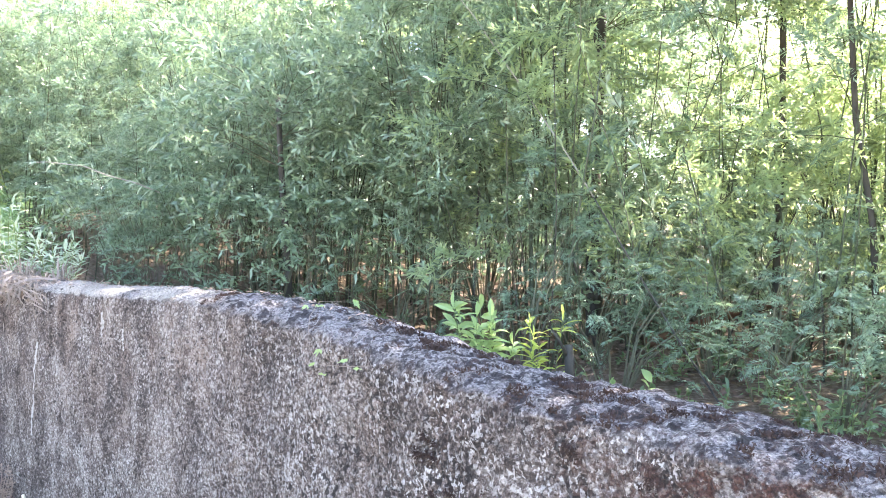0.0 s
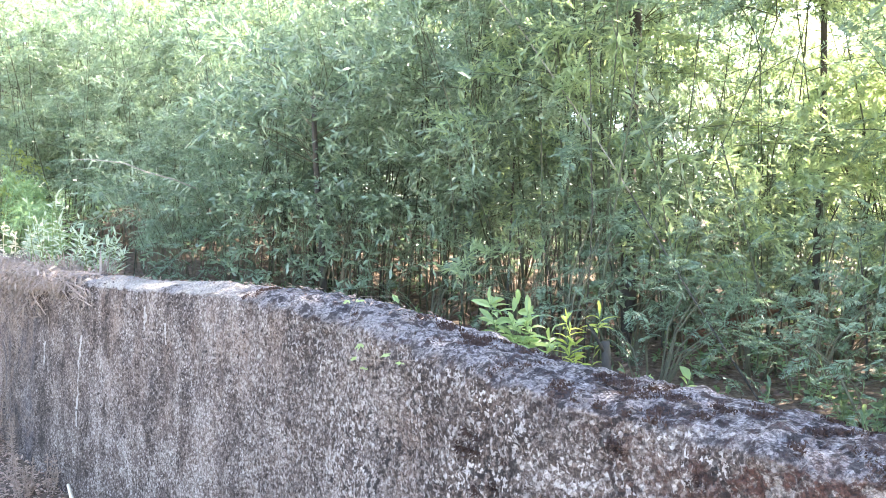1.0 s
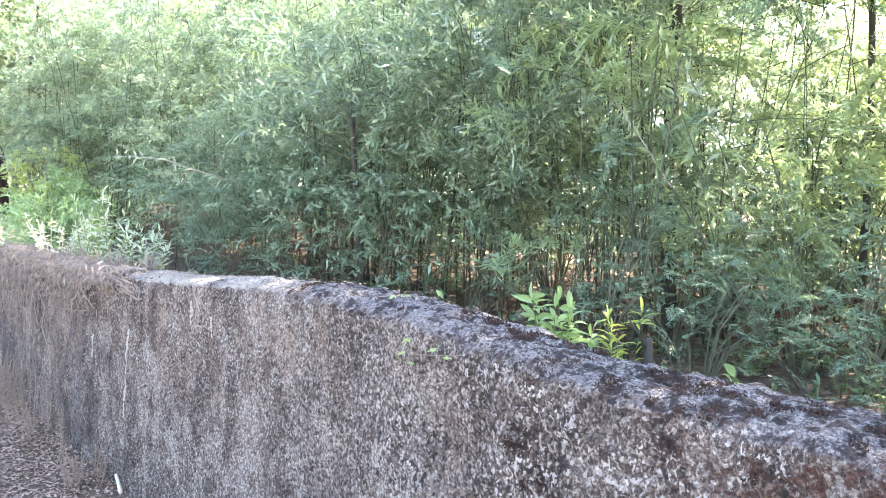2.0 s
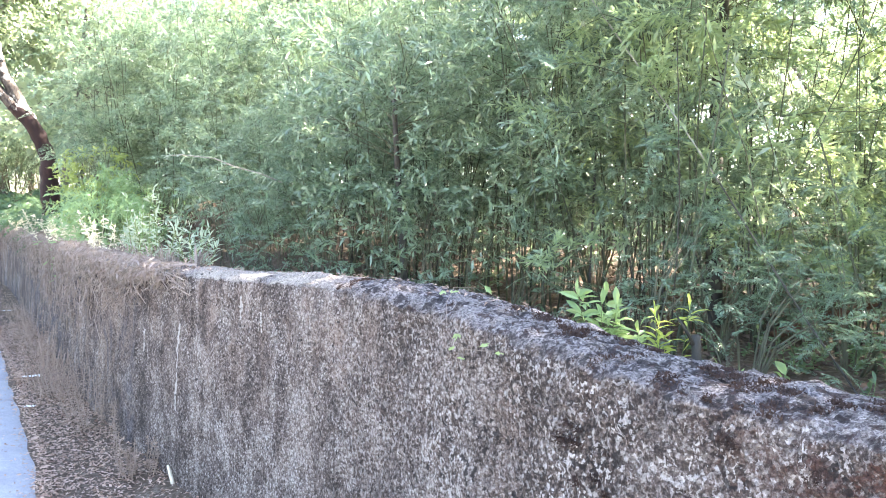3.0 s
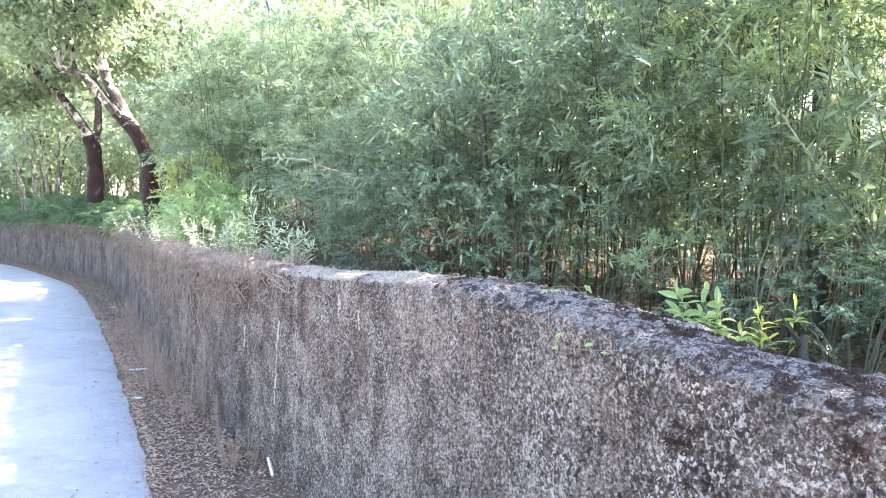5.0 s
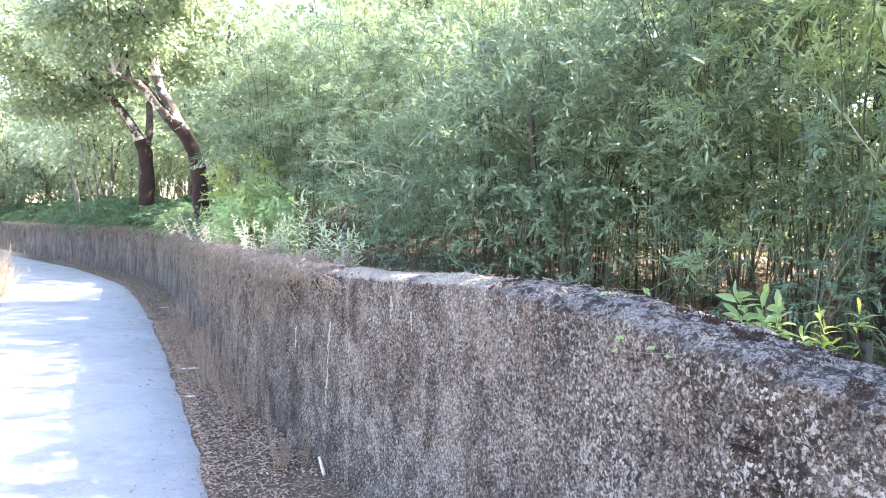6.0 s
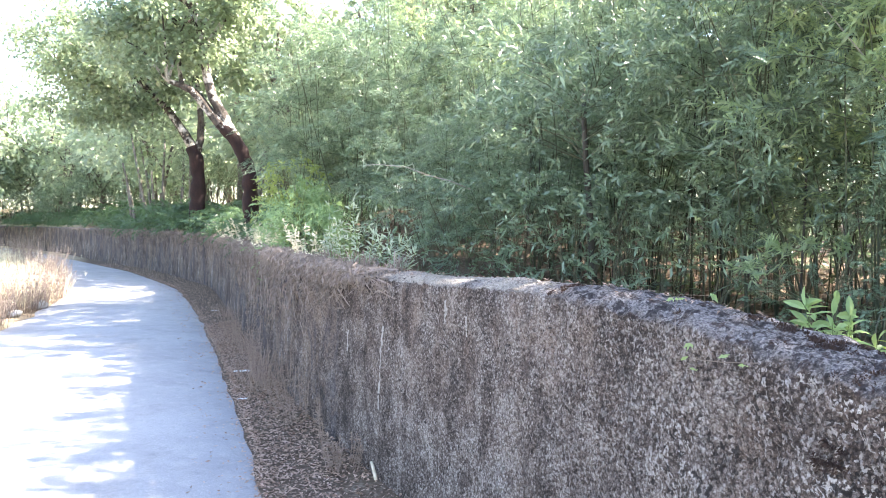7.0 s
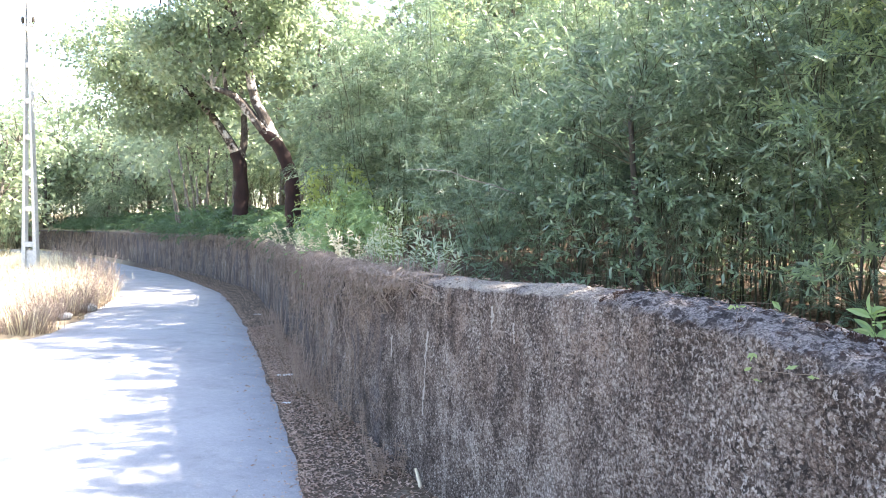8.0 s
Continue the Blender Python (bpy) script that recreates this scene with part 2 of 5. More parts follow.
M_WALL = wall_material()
M_ROAD = road_material()
M_GROUND = ground_material()
M_THICKET = leaf_material("thicket_leaf", (0.010, 0.026, 0.016), (0.215, 0.285, 0.18), (0.29, 0.42, 0.22), 0.33, 0.32, 0.7)
M_BROAD = leaf_material("broad_leaf", (0.07, 0.12, 0.07), (0.28, 0.36, 0.235), (0.58, 0.69, 0.29), 0.57, 0.3, 0.8)
M_FEATHER = leaf_material("feathery_leaf", (0.016, 0.040, 0.030), (0.205, 0.28, 0.19), (0.27, 0.40, 0.23), 0.40, 0.42, 0.5)
M_DEAD = leaf_material("dead_growth", (0.095, 0.076, 0.066), (0.33, 0.27, 0.235), (0.32, 0.26, 0.2), 0.25, 0.75, 0.15)
M_OAK = leaf_material("oak_leaf", (0.02, 0.04, 0.026), (0.23, 0.28, 0.18), (0.46, 0.58, 0.33), 0.5, 0.34, 0.8)
M_WOOD = leaf_material("woodland_leaf", (0.035, 0.062, 0.042), (0.30, 0.36, 0.25), (0.60, 0.70, 0.44), 0.54, 0.4, 0.5)
M_FRESH = leaf_material("fresh_leaf", (0.16, 0.25, 0.11), (0.30, 0.40, 0.19), (0.55, 0.70, 0.25), 0.5)
M_BUSH = leaf_material("bush_leaf", (0.06, 0.125, 0.06), (0.22, 0.33, 0.17), (0.40, 0.56, 0.24), 0.42)
M_LIME = leaf_material("lime_leaf", (0.26, 0.33, 0.07), (0.46, 0.52, 0.15), (0.72, 0.78, 0.18), 0.55)
M_YELLOW = leaf_material("yellow_green_leaf", (0.10, 0.15, 0.045), (0.27, 0.33, 0.11), (0.46, 0.54, 0.17), 0.45)
M_GREY = leaf_material("grey_green_leaf", (0.14, 0.185, 0.14), (0.32, 0.38, 0.29), (0.5, 0.58, 0.36), 0.42)
M_FERN = leaf_material("groundcover_leaf", (0.035, 0.072, 0.042), (0.13, 0.195, 0.11), (0.28, 0.38, 0.14), 0.4)
M_BRACKEN = leaf_material("bracken_leaf", (0.016, 0.042, 0.024), (0.08, 0.14, 0.075), (0.2, 0.31, 0.13), 0.4)
M_STRAW = leaf_material("dry_grass", (0.40, 0.355, 0.25), (0.78, 0.73, 0.56), (0.6, 0.52, 0.34), 0.35, 0.7, 0.2)
M_HAY = leaf_material("brown_hay", (0.14, 0.10, 0.085), (0.40, 0.305, 0.255), (0.4, 0.3, 0.2), 0.3, 0.7, 0.2)
M_LITTER = leaf_material("fallen_leaf", (0.14, 0.075, 0.055), (0.52, 0.385, 0.31), (0.3, 0.2, 0.1), 0.15, 0.7, 0.2)
M_HUMUS = leaf_material("rotting_leaf", (0.045, 0.032, 0.026), (0.19, 0.135, 0.105), (0.16, 0.11, 0.07), 0.15, 0.75, 0.2)
M_MOSS = leaf_material("brown_moss", (0.018, 0.013, 0.013), (0.062, 0.042, 0.038), (0.2, 0.1, 0.04), 0.1, 0.9, 0.1)
M_CANE = bark_material("cane_bark", (0.055, 0.055, 0.036), (0.17, 0.165, 0.105), 20, (1, 1, 0.3), 0.004)
M_SHOOT = bark_material("shoot_bark", (0.04, 0.044, 0.027), (0.11, 0.122, 0.075), 20, (1, 1, 0.3), 0.004)
M_DARK = bark_material("dark_bark", (0.032, 0.028, 0.023), (0.095, 0.084, 0.068), 18, (1, 1, 0.3), 0.008)
M_STALK = plain_material("green_stalk", (0.10, 0.14, 0.06), (0.20, 0.24, 0.10), 40)
# sunlight put into the leaf colour: a lighter, yellower green
M_SUN_TINT = leaf_material("sun_tinted_leaf", (0.14, 0.19, 0.09), (0.40, 0.48, 0.26), (0.75, 0.82, 0.46), 0.6, 0.3, 0.8)
M_PALE = bark_material("pale_bark", (0.18, 0.165, 0.14), (0.42, 0.39, 0.34), 20, (1, 1, 0.3), 0.004)
M_TRUNK = bark_material("grey_trunk_bark", (0.075, 0.066, 0.056), (0.24, 0.22, 0.19), 20, (1, 1, 0.3), 0.006)
M_STRIP = bark_material("stripped_oak_bark", (0.013, 0.008, 0.008), (0.042, 0.021, 0.018), 9, (1, 1, 0.4), 0.02)
M_CORK = cork_material()
M_POLE = plain_material("pole_concrete", (0.42, 0.41, 0.39), (0.60, 0.59, 0.57), 18)
M_PAPER = plain_material("paper", (0.72, 0.72, 0.70), (0.82, 0.82, 0.80), 30)
M_STICK = plain_material("bleached_wood", (0.45, 0.38, 0.28), (0.62, 0.55, 0.42), 30)
M_LOG = bark_material("rotten_wood", (0.07, 0.035, 0.02), (0.17, 0.09, 0.055), 12, (1, 1, 0.5), 0.02)

# ---- the plan: a frame along the wall ----
U, V = Vector((-0.77, 0.638, 0)), Vector((0.638, 0.77, 0))
FRONT_U = np.array([-30.0, -8.0, -1.5, 0.17, 0.92, 1.61, 2.46, 3.29, 4.24, 4.91, 6.82, 8.93, 11.1, 16.1, 18.4, 21.7, 25.8, 29.0, 40.1, 47.0, 54.0, 120.0])
FRONT_V = np.array([-4.0, 0.6, 1.38, 1.44, 1.43, 1.405, 1.41, 1.33, 1.28, 1.235, 1.24, 1.37, 1.47, 1.80, 1.90, 1.47, 0.85, 0.02, -2.56, -4.5, -7.0, -40.0])


def smooth_table(us, vs, at, soft=0.6):
    """A table read with its corners rounded."""
    return sum(np.interp(np.asarray(at, float) + k * soft, us, vs) for k in (-1, -0.5, 0, 0.5, 1)) / 5


def front(u):
    return smooth_table(FRONT_U, FRONT_V, u)


TOP_U = np.array([-10, -1.0, 0.2, 0.9, 1.3, 1.45, 1.65, 1.9, 2.46, 3.0, 3.6, 4.2, 5.0, 7.0, 60])
TOP_Z = np.array([1.17, 1.185, 1.205, 1.22, 1.25, 1.275, 1.312, 1.325, 1.345, 1.33, 1.30, 1.285, 1.28, 1.29, 1.29])


def crest(u):
    return smooth_table(TOP_U, TOP_Z, u, 0.2)


def drop(u):
    """How far the wall's rounded shoulder lies under its crest: a full round at the low end, a flatter top further on."""
    return smooth_table([-10, 0.9, 1.6, 2.1, 2.9, 60], [0.055, 0.06, 0.085, 0.085, 0.055, 0.055], u, 0.2)


def bank(u, w):
    """Height of the ground behind the wall."""
    base = np.interp(u, [-10, 0, 6, 10, 14, 20, 60], [0.55, 0.6, 0.8, 1.15, 1.25, 1.25, 1.25])
    rise = np.interp(u, [-10, 4, 10, 16, 60], [0.02, 0.02, 0.10, 0.22, 0.25])
    return base + rise * np.clip(np.asarray(w, float) - 0.3, 0, 5)


def level(u, w):
    w = np.asarray(w, float)
    return np.where(w > 0.16, bank(u, w), 0.0)


def place(u, w, z=None):
    """A point u metres along the wall and w behind its face; on the ground if no height is given."""
    p = U * float(u) + V * float(front(u) + w)
    return Vector((p.x, p.y, float(level(u, w)) if z is None else z))


# ---- mesh helpers ----
def mesh_of(name, verts, faces, mat, smooth=False):
    me = bpy.data.meshes.new(name)
    me.from_pydata([tuple(v) for v in verts], [], [tuple(f) for f in faces])
    me.materials.append(mat)
    if smooth:
        me.polygons.foreach_set("use_smooth", [True] * len(me.polygons))
    me.update()
    return me


def part(name, me, parent, label=""):
    ob = new(name, me)
    ob.parent = parent
    if label:
        ob["label"] = label
    return ob


def thing(name, label, category, group="", at=(0, 0, 0)):
    ob = new(name)
    ob.location = at
    ob.empty_display_size = 0.1
    return tagged(ob, label, category, group)


def tube(points, radii, sides=6):
    """Vertices and faces of a tapered round stem along points."""
    pts = [Vector(p) for p in points]
    verts, faces = [], []
    x = None
    for i, p in enumerate(pts):
        d = (pts[min(i + 1, len(pts) - 1)] - pts[max(i - 1, 0)]).normalized()
        x = d.orthogonal().normalized() if x is None else (x - d * x.dot(d)).normalized()
        y = d.cross(x)
        for k in range(sides):
            a = 2 * math.pi * k / sides
            r = radii[i]
            if r > 0.06:
                r *= 1 + 0.22 * noise.noise(p * 3.0 + Vector((math.cos(a), math.sin(a), 0)) * 0.8)
            verts.append(p + (x * math.cos(a) + y * math.sin(a)) * r)
    for i in range(len(pts) - 1):
        for k in range(sides):
            a, b = i * sides + k, i * sides + (k + 1) % sides
            faces.append((a, b, b + sides, a + sides))
    faces.append(tuple(range(sides))[::-1])
    faces.append(tuple(range((len(pts) - 1) * sides, len(pts) * sides)))
    return verts, faces


def joined(pieces):
    verts, faces = [], []
    for v, f in pieces:
        n = len(verts)
        verts += list(v)
        faces += [tuple(i + n for i in face) for face in f]
    return verts, faces


def unit(a):
    return a / np.maximum(np.linalg.norm(a, axis=-1, keepdims=True), 1e-9)


def leaves(rng, base, way, length, width, droop=0.25, fold=0.25):
    """Pointed leaves, folded on the midrib: six points, four faces each."""
    n = len(base)
    way = unit(way)
    side = unit(np.cross(way, unit(rng.normal(size=(n, 3)) * 0.6 + np.array([0, 0, 1.0]))))
    up = np.cross(side, way)
    L, W = np.asarray(length)[:, None], np.asarray(width)[:, None]
    mid = base + way * L * 0.45 - up * W * fold
    tip = base + way * L - np.array([0, 0, 1.0]) * L * droop * rng.random((n, 1))
    left = base + way * L * 0.42 + side * W * 0.5
    right = base + way * L * 0.42 - side * W * 0.5
    verts = np.stack([base, left, tip, right, mid], 1).reshape(-1, 3)
    k = np.arange(n)[:, None] * 5
    faces = np.concatenate([k + [[0, 4, 1]], k + [[4, 2, 1]], k + [[0, 3, 4]], k + [[4, 3, 2]]], 1).reshape(-1, 3)
    return verts, faces


def oval_leaves(rng, base, way, length, width, droop=0.25, fold=0.22):
    """Broad leaves with a rounded outline, a folded midrib and a bent tip."""
    n = len(base)
    way = unit(way)
    down = np.array([0, 0, 1.0])
    side = unit(np.cross(way, unit(rng.normal(size=(n, 3)) * 0.6 + down)))
    up = np.cross(side, way)
    L, W = np.asarray(length)[:, None], np.asarray(width)[:, None]
    d = L * droop * rng.uniform(0.4, 1.6, (n, 1))

    def spot(s, x):
        return base + way * L * s - down * d * s * s + side * W * x + up * W * fold * abs(x) * 2
    pts = [base, spot(0.22, 0.36), spot(0.5, 0.5), spot(0.78, 0.3), spot(1.0, 0), spot(0.78, -0.3), spot(0.5, -0.5), spot(0.22, -0.36), spot(0.36, 0), spot(0.7, 0)]
    verts = np.stack(pts, 1).reshape(-1, 3)
    k = np.arange(n)[:, None] * 10
    faces = [(0, 8, 1), (1, 8, 2), (2, 8, 9), (2, 9, 3), (3, 9, 4), (4, 9, 5), (5, 9, 6), (6, 9, 8), (6, 8, 7), (7, 8, 0)]
    return verts, np.concatenate([k + [f] for f in faces], 1).reshape(-1, 3)


def flat_leaves(rng, base, way, length, width, droop=0.25):
    """Cheaper leaves: one bent lozenge each."""
    n = len(base)
    way = unit(way)
    side = unit(np.cross(way, unit(rng.normal(size=(n, 3)) * 0.7 + np.array([0, 0, 1.0]))))
    L, W = np.asarray(length)[:, None], np.asarray(width)[:, None]
    tip = base + way * L - np.array([0, 0, 1.0]) * L * droop * rng.random((n, 1))
    skew = rng.uniform(0.3, 0.7, (n, 1))
    a = base + way * L * skew + side * W * 0.55
    b = base + way * L * (1.0 - skew) - side * W * 0.55 - np.array([0, 0, 1.0]) * L * droop * 0.25
    verts = np.stack([base, a, tip, b], 1).reshape(-1, 3)
    faces = np.arange(n)[:, None] * 4 + np.array([[0, 1, 2, 3]])
    return verts, faces


def spray(rng, start, way, length, count, leaf_len, leaf_wid, spread=0.9, droop=0.22):
    """Leaf bases and ways along one drooping twig; also the twig's points."""
    t = np.linspace(0.1, 1.0, count)
    pts = start + way * (t * length)[:, None] - np.array([0, 0, 1.0]) * (droop * length * t ** 2)[:, None]
    along = unit(way - np.array([0, 0, 1.0]) * (2 * droop * t)[:, None])
    out = unit(along * 0.8 + rng.normal(size=(count, 3)) * spread * 0.65 + np.array([0, 0, 0.12]))
    return pts, out, leaf_len * rng.uniform(0.6, 1.15, count), leaf_wid * rng.uniform(0.7, 1.15, count)


def frond(rng, start, way, length, count, leaf_len, leaf_wid, spread=0.9, droop=0.35):
    """A feathery frond: narrow leaflets in two flat rows along a drooping rib."""
    t = np.repeat(np.linspace(0.08, 1.0, (count + 1) // 2), 2)[:count]
    down = np.array([0, 0, 1.0])
    pts = start + way * (t * length)[:, None] - down * (droop * length * t ** 2)[:, None]
    along = unit(way - down * (2 * droop * t)[:, None])
    side = unit(np.cross(way, down + rng.normal(size=3) * 0.45))
    sign = np.where(np.arange(count) % 2 == 0, 1.0, -1.0)[:, None]
    out = unit(along * 0.75 + side * sign + rng.normal(size=(count, 3)) * 0.10)
    size = leaf_len * (0.35 + 0.75 * np.sin(np.clip(t * 0.85 + 0.15, 0, 1) * math.pi)) * rng.uniform(0.85, 1.1, count)
    return pts, out, size, leaf_wid * rng.uniform(0.8, 1.15, count)


def gather(rng, sprays, maker):
    b, w, l, d = (np.concatenate([s[i] for s in sprays]) for i in range(4))
    return maker(rng, b, w, l, d)


# ---- the large structure ----
def sheet(name, us, ws, height, mat, label):
    """A strip of ground laid out along the wall."""
    uu, ww = np.meshgrid(us, ws, indexing="ij")
    p = uu[..., None] * np.array(U) + (front(uu) + ww)[..., None] * np.array(V)
    p[..., 2] = height(uu, ww)
    n, m = len(us), len(ws)
    i, j = np.meshgrid(np.arange(n - 1), np.arange(m - 1), indexing="ij")
    a = (i * m + j).ravel()
    faces = np.stack([a, a + 1, a + m + 1, a + m], 1)
    ob = new(name, mesh_of(name, p.reshape(-1, 3).tolist(), faces.tolist(), mat, True))
    return tagged(ob, label, name, kind="structure")


def rough(u, w, size, amount):
    return np.vectorize(lambda a, b: noise.noise((a * size, b * size, 0.3)))(u, w) * amount


def ground_height(u, w):
    h = level(u, w) + rough(u, w, 0.9, 0.05) * (np.abs(w) > 0.5) * (w > 0) - np.where(w < 0, 0.012, 0)
    h += np.where((w < 0.1) & (w > -0.7), 0.05 * np.clip((w + 0.55) / 0.5, 0, 1) ** 1.5, 0)
    return h + np.where(w < -4.2, 0.06, 0) + np.where(w < -12, 0.1, 0)


GU = np.concatenate([[-500, -200, -80, -30, -14], np.arange(-8, 40, 0.25), np.arange(40, 70, 1.5), [80, 110, 180, 300, 600]])
GW = np.concatenate([[-500, -200, -80, -30, -14, -8, -5.5, -4.4, -4.0, -3.6, -3.2], np.arange(-2.8, -0.9, 0.3), np.arange(-0.8, 0.1, 0.08), [0.1, 0.2, 0.3, 0.5, 0.8, 1.2], np.arange(1.6, 9, 0.5), [10, 12, 15, 20, 30, 60, 150, 500]])
sheet("ground", GU, GW, ground_height, M_GROUND, "brown earth with dead leaves and dry litter")


def road_edges(u):
    right = np.interp(u, [-10, 3.8, 4.6, 5.3, 6.6, 8, 12, 18, 24, 30, 60], [-0.78, -0.75, -0.65, -0.54, -0.47, -0.44, -0.46, -0.74, -0.68, -0.6, -0.6])
    left = np.interp(u, [-10, 10.8, 12.5, 20, 33, 60], [-4.6, -4.0, -3.35, -3.0, -2.9, -2.9])
    return right, left


def build_road():
    us = np.concatenate([[-80, -30, -12], np.arange(-6, 30, 0.2), np.arange(30, 56, 1.0)])
    verts, faces = [], []
    m = 14
    for u in us:
        r, l = road_edges(u)
        r += 0.05 * noise.noise((u * 1.7, 0, 1)) + 0.02 * noise.noise((u * 7, 0, 2))
        l += 0.15 * noise.noise((u * 1.1, 5, 1))
        for k in range(m):
            w = r + (l - r) * k / (m - 1)
            p = place(u, w, 0.0)
            z = 0.012 + 0.03 * math.sin(math.pi * k / (m - 1)) if 0 < k < m - 1 else -0.02
            verts.append((p.x, p.y, z))
    for i in range(len(us) - 1):
        for k in range(m - 1):
            a = i * m + k
            faces.append((a, a + m, a + m + 1, a + 1))
    ob = new("road", mesh_of("road", verts, faces, M_ROAD, True))
    tagged(ob, "narrow pale grey worn asphalt lane", "road", kind="structure")


build_road()


def build_wall():
    us = np.concatenate([np.arange(-8, -0.6, 0.2), np.arange(-0.6, 4.5, 0.016), np.arange(4.5, 9, 0.025), np.arange(9, 20, 0.06), np.arange(20, 58, 0.3)])
    thick = 0.34
    zs = np.concatenate([np.arange(-0.12, 0.5, 0.035), np.arange(0.5, 0.9, 0.02)])
    arc = [(thick / 2 - math.cos(math.pi * k / 26) * thick / 2, math.pi * k / 26) for k in range(27)]
    verts, faces = [], []
    for u in us:
        top, fv, fall = float(crest(u)), float(front(u)), float(drop(u))
        groove = sum(math.exp(-((u - g) / 0.012) ** 2) for g in (5.02, 5.6, 12.5, 19.0, 25.5, 32.0))
        base = U * float(u)
        shoulder = top - fall
        rugged = float(np.interp(u, [2.1, 3.0], [1.0, 0.7]))
        fine = float(np.interp(u, [-0.7, -0.5, 7.0, 9.0], [0.0, 1.0, 1.0, 0.0]))
        broad = float(np.interp(u, [-1.0, -0.6, 18.0, 20.0], [0.0, 0.014, 0.014, 0.0]))
        row = []
        for z in zs:
            zz = z * shoulder / 0.91 if z > 0 else z
            row.append((-0.05 * (1 - max(zz, 0) / 1.3), zz, -1.0, 0.0))
        for w, a in arc:
            row.append((w, shoulder + fall * math.sin(a) ** 0.7 if 0 < a < math.pi else shoulder, -math.cos(a), math.sin(a)))
        for zz in np.linspace(shoulder - 0.08, 0.1, 5):
            row.append((thick, float(zz), 1.0, 0.0))
        for w, z, nw, nz in row:
            p = base + V * (fv + w)
            q = Vector((p.x, p.y, z))
            d = broad * noise.noise(q * 3.1) + fine * (0.009 * noise.noise(q * 9.0) + 0.009 * noise.noise(q * 24.0))
            if z > shoulder - 0.14 and fine:
                d += fine * rugged * (0.008 * noise.noise(q * 5.0 + Vector((7, 0, 0))) + 0.012 * noise.noise(q * 17.0) + 0.011 * noise.noise(q * 38.0))
            d -= 0.018 * groove
            verts.append(q + (V * nw + Vector((0, 0, nz))) * d)
    m = len(verts) // len(us)
    for i in range(len(us) - 1):
        for k in range(m - 1):
            a = i * m + k
            faces.append((a, a + m, a + m + 1, a + 1))
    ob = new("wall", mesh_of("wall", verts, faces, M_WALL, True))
    tagged(ob, "weathered grey concrete roadside wall with lichen and rounded top", "wall", kind="structure")


build_wall()

# ---- the thicket behind the wall ----
def stem_points(rng, height, lean, n=9, wander=0.05, start=(0, 0, 0)):
    p = np.array(start, float)
    step = height / (n - 1)
    d = np.array([lean[0], lean[1], 1.0])
    pts = [p.copy()]
    for i in range(n - 1):
        d[:2] += rng.normal(size=2) * wander
        p = p + unit(d) * step
        pts.append(p.copy())
    return np.array(pts)


def twig_part(ob, twigs, mat):
    v, f = joined(twigs)
    tw = part("twig", mesh_of("twig", v, f, mat), ob)
    tw["kind"] = "stuff"


def make_sapling(seed, height=4.6, stems=4, branches=28, first=0.2, leaf=0.072, wid=0.0142, per=14, mat=None, label="slender leafy sapling with narrow grey-green leaves", reach=1.0, twig=spray, tufts=20):
    rng = np.random.default_rng(seed)
    ob = thing("sapling", label, "sapling", "thicket behind the wall")
    sprays, twigs = [], []
    for s in range(stems):
        h = height * rng.uniform(0.7, 1.0)
        r = rng.uniform(0.004, 0.009)
        a = rng.uniform(0, 6.28)
        pts = stem_points(rng, h, (0.07 * math.cos(a), 0.07 * math.sin(a)), 10, 0.055, (0.25 * math.cos(a), 0.25 * math.sin(a), -0.05))
        v, f = tube(pts, np.linspace(r, 0.003, 10), 5)
        part("stem", mesh_of("stem", v, f, M_SHOOT, True), ob)
        for b in range(branches // stems):
            t = first + (1 - first) * rng.random() ** 0.9
            i = t * 9
            k = min(int(i), 8)
            start = pts[k] + (pts[k + 1] - pts[k]) * (i - k)
            az = rng.uniform(0, 6.28)
            size = rng.uniform(0.45, 1.0) * (1.15 - 0.5 * t) * reach
            way = unit(np.array([math.cos(az), math.sin(az), rng.uniform(0.1, 0.8)]))
            q = start + way * size * np.linspace(0, 1, 5)[:, None] - np.array([0, 0, 1]) * (0.25 * size * np.linspace(0, 1, 5) ** 2)[:, None]
            twigs.append(tube(q, np.linspace(0.004, 0.0014, 5), 3))
            for j in range(tufts):
                g = 1 - 0.5 * rng.random() ** 1.4 if j < tufts * 0.7 else rng.uniform(0.05, 0.6)
                at = start + way * size * g - np.array([0, 0, 0.25 * size * g * g])
                w2 = unit(way * 0.8 + rng.normal(size=3) * 0.55)
                sprays.append(twig(rng, at, w2, rng.uniform(0.14, 0.32), per, leaf, wid))
    twig_part(ob, twigs, M_SHOOT)
    v, f = gather(rng, sprays, flat_leaves)
    part("foliage", mesh_of("foliage", v.tolist(), f.tolist(), mat or M_THICKET), ob)
    return ob


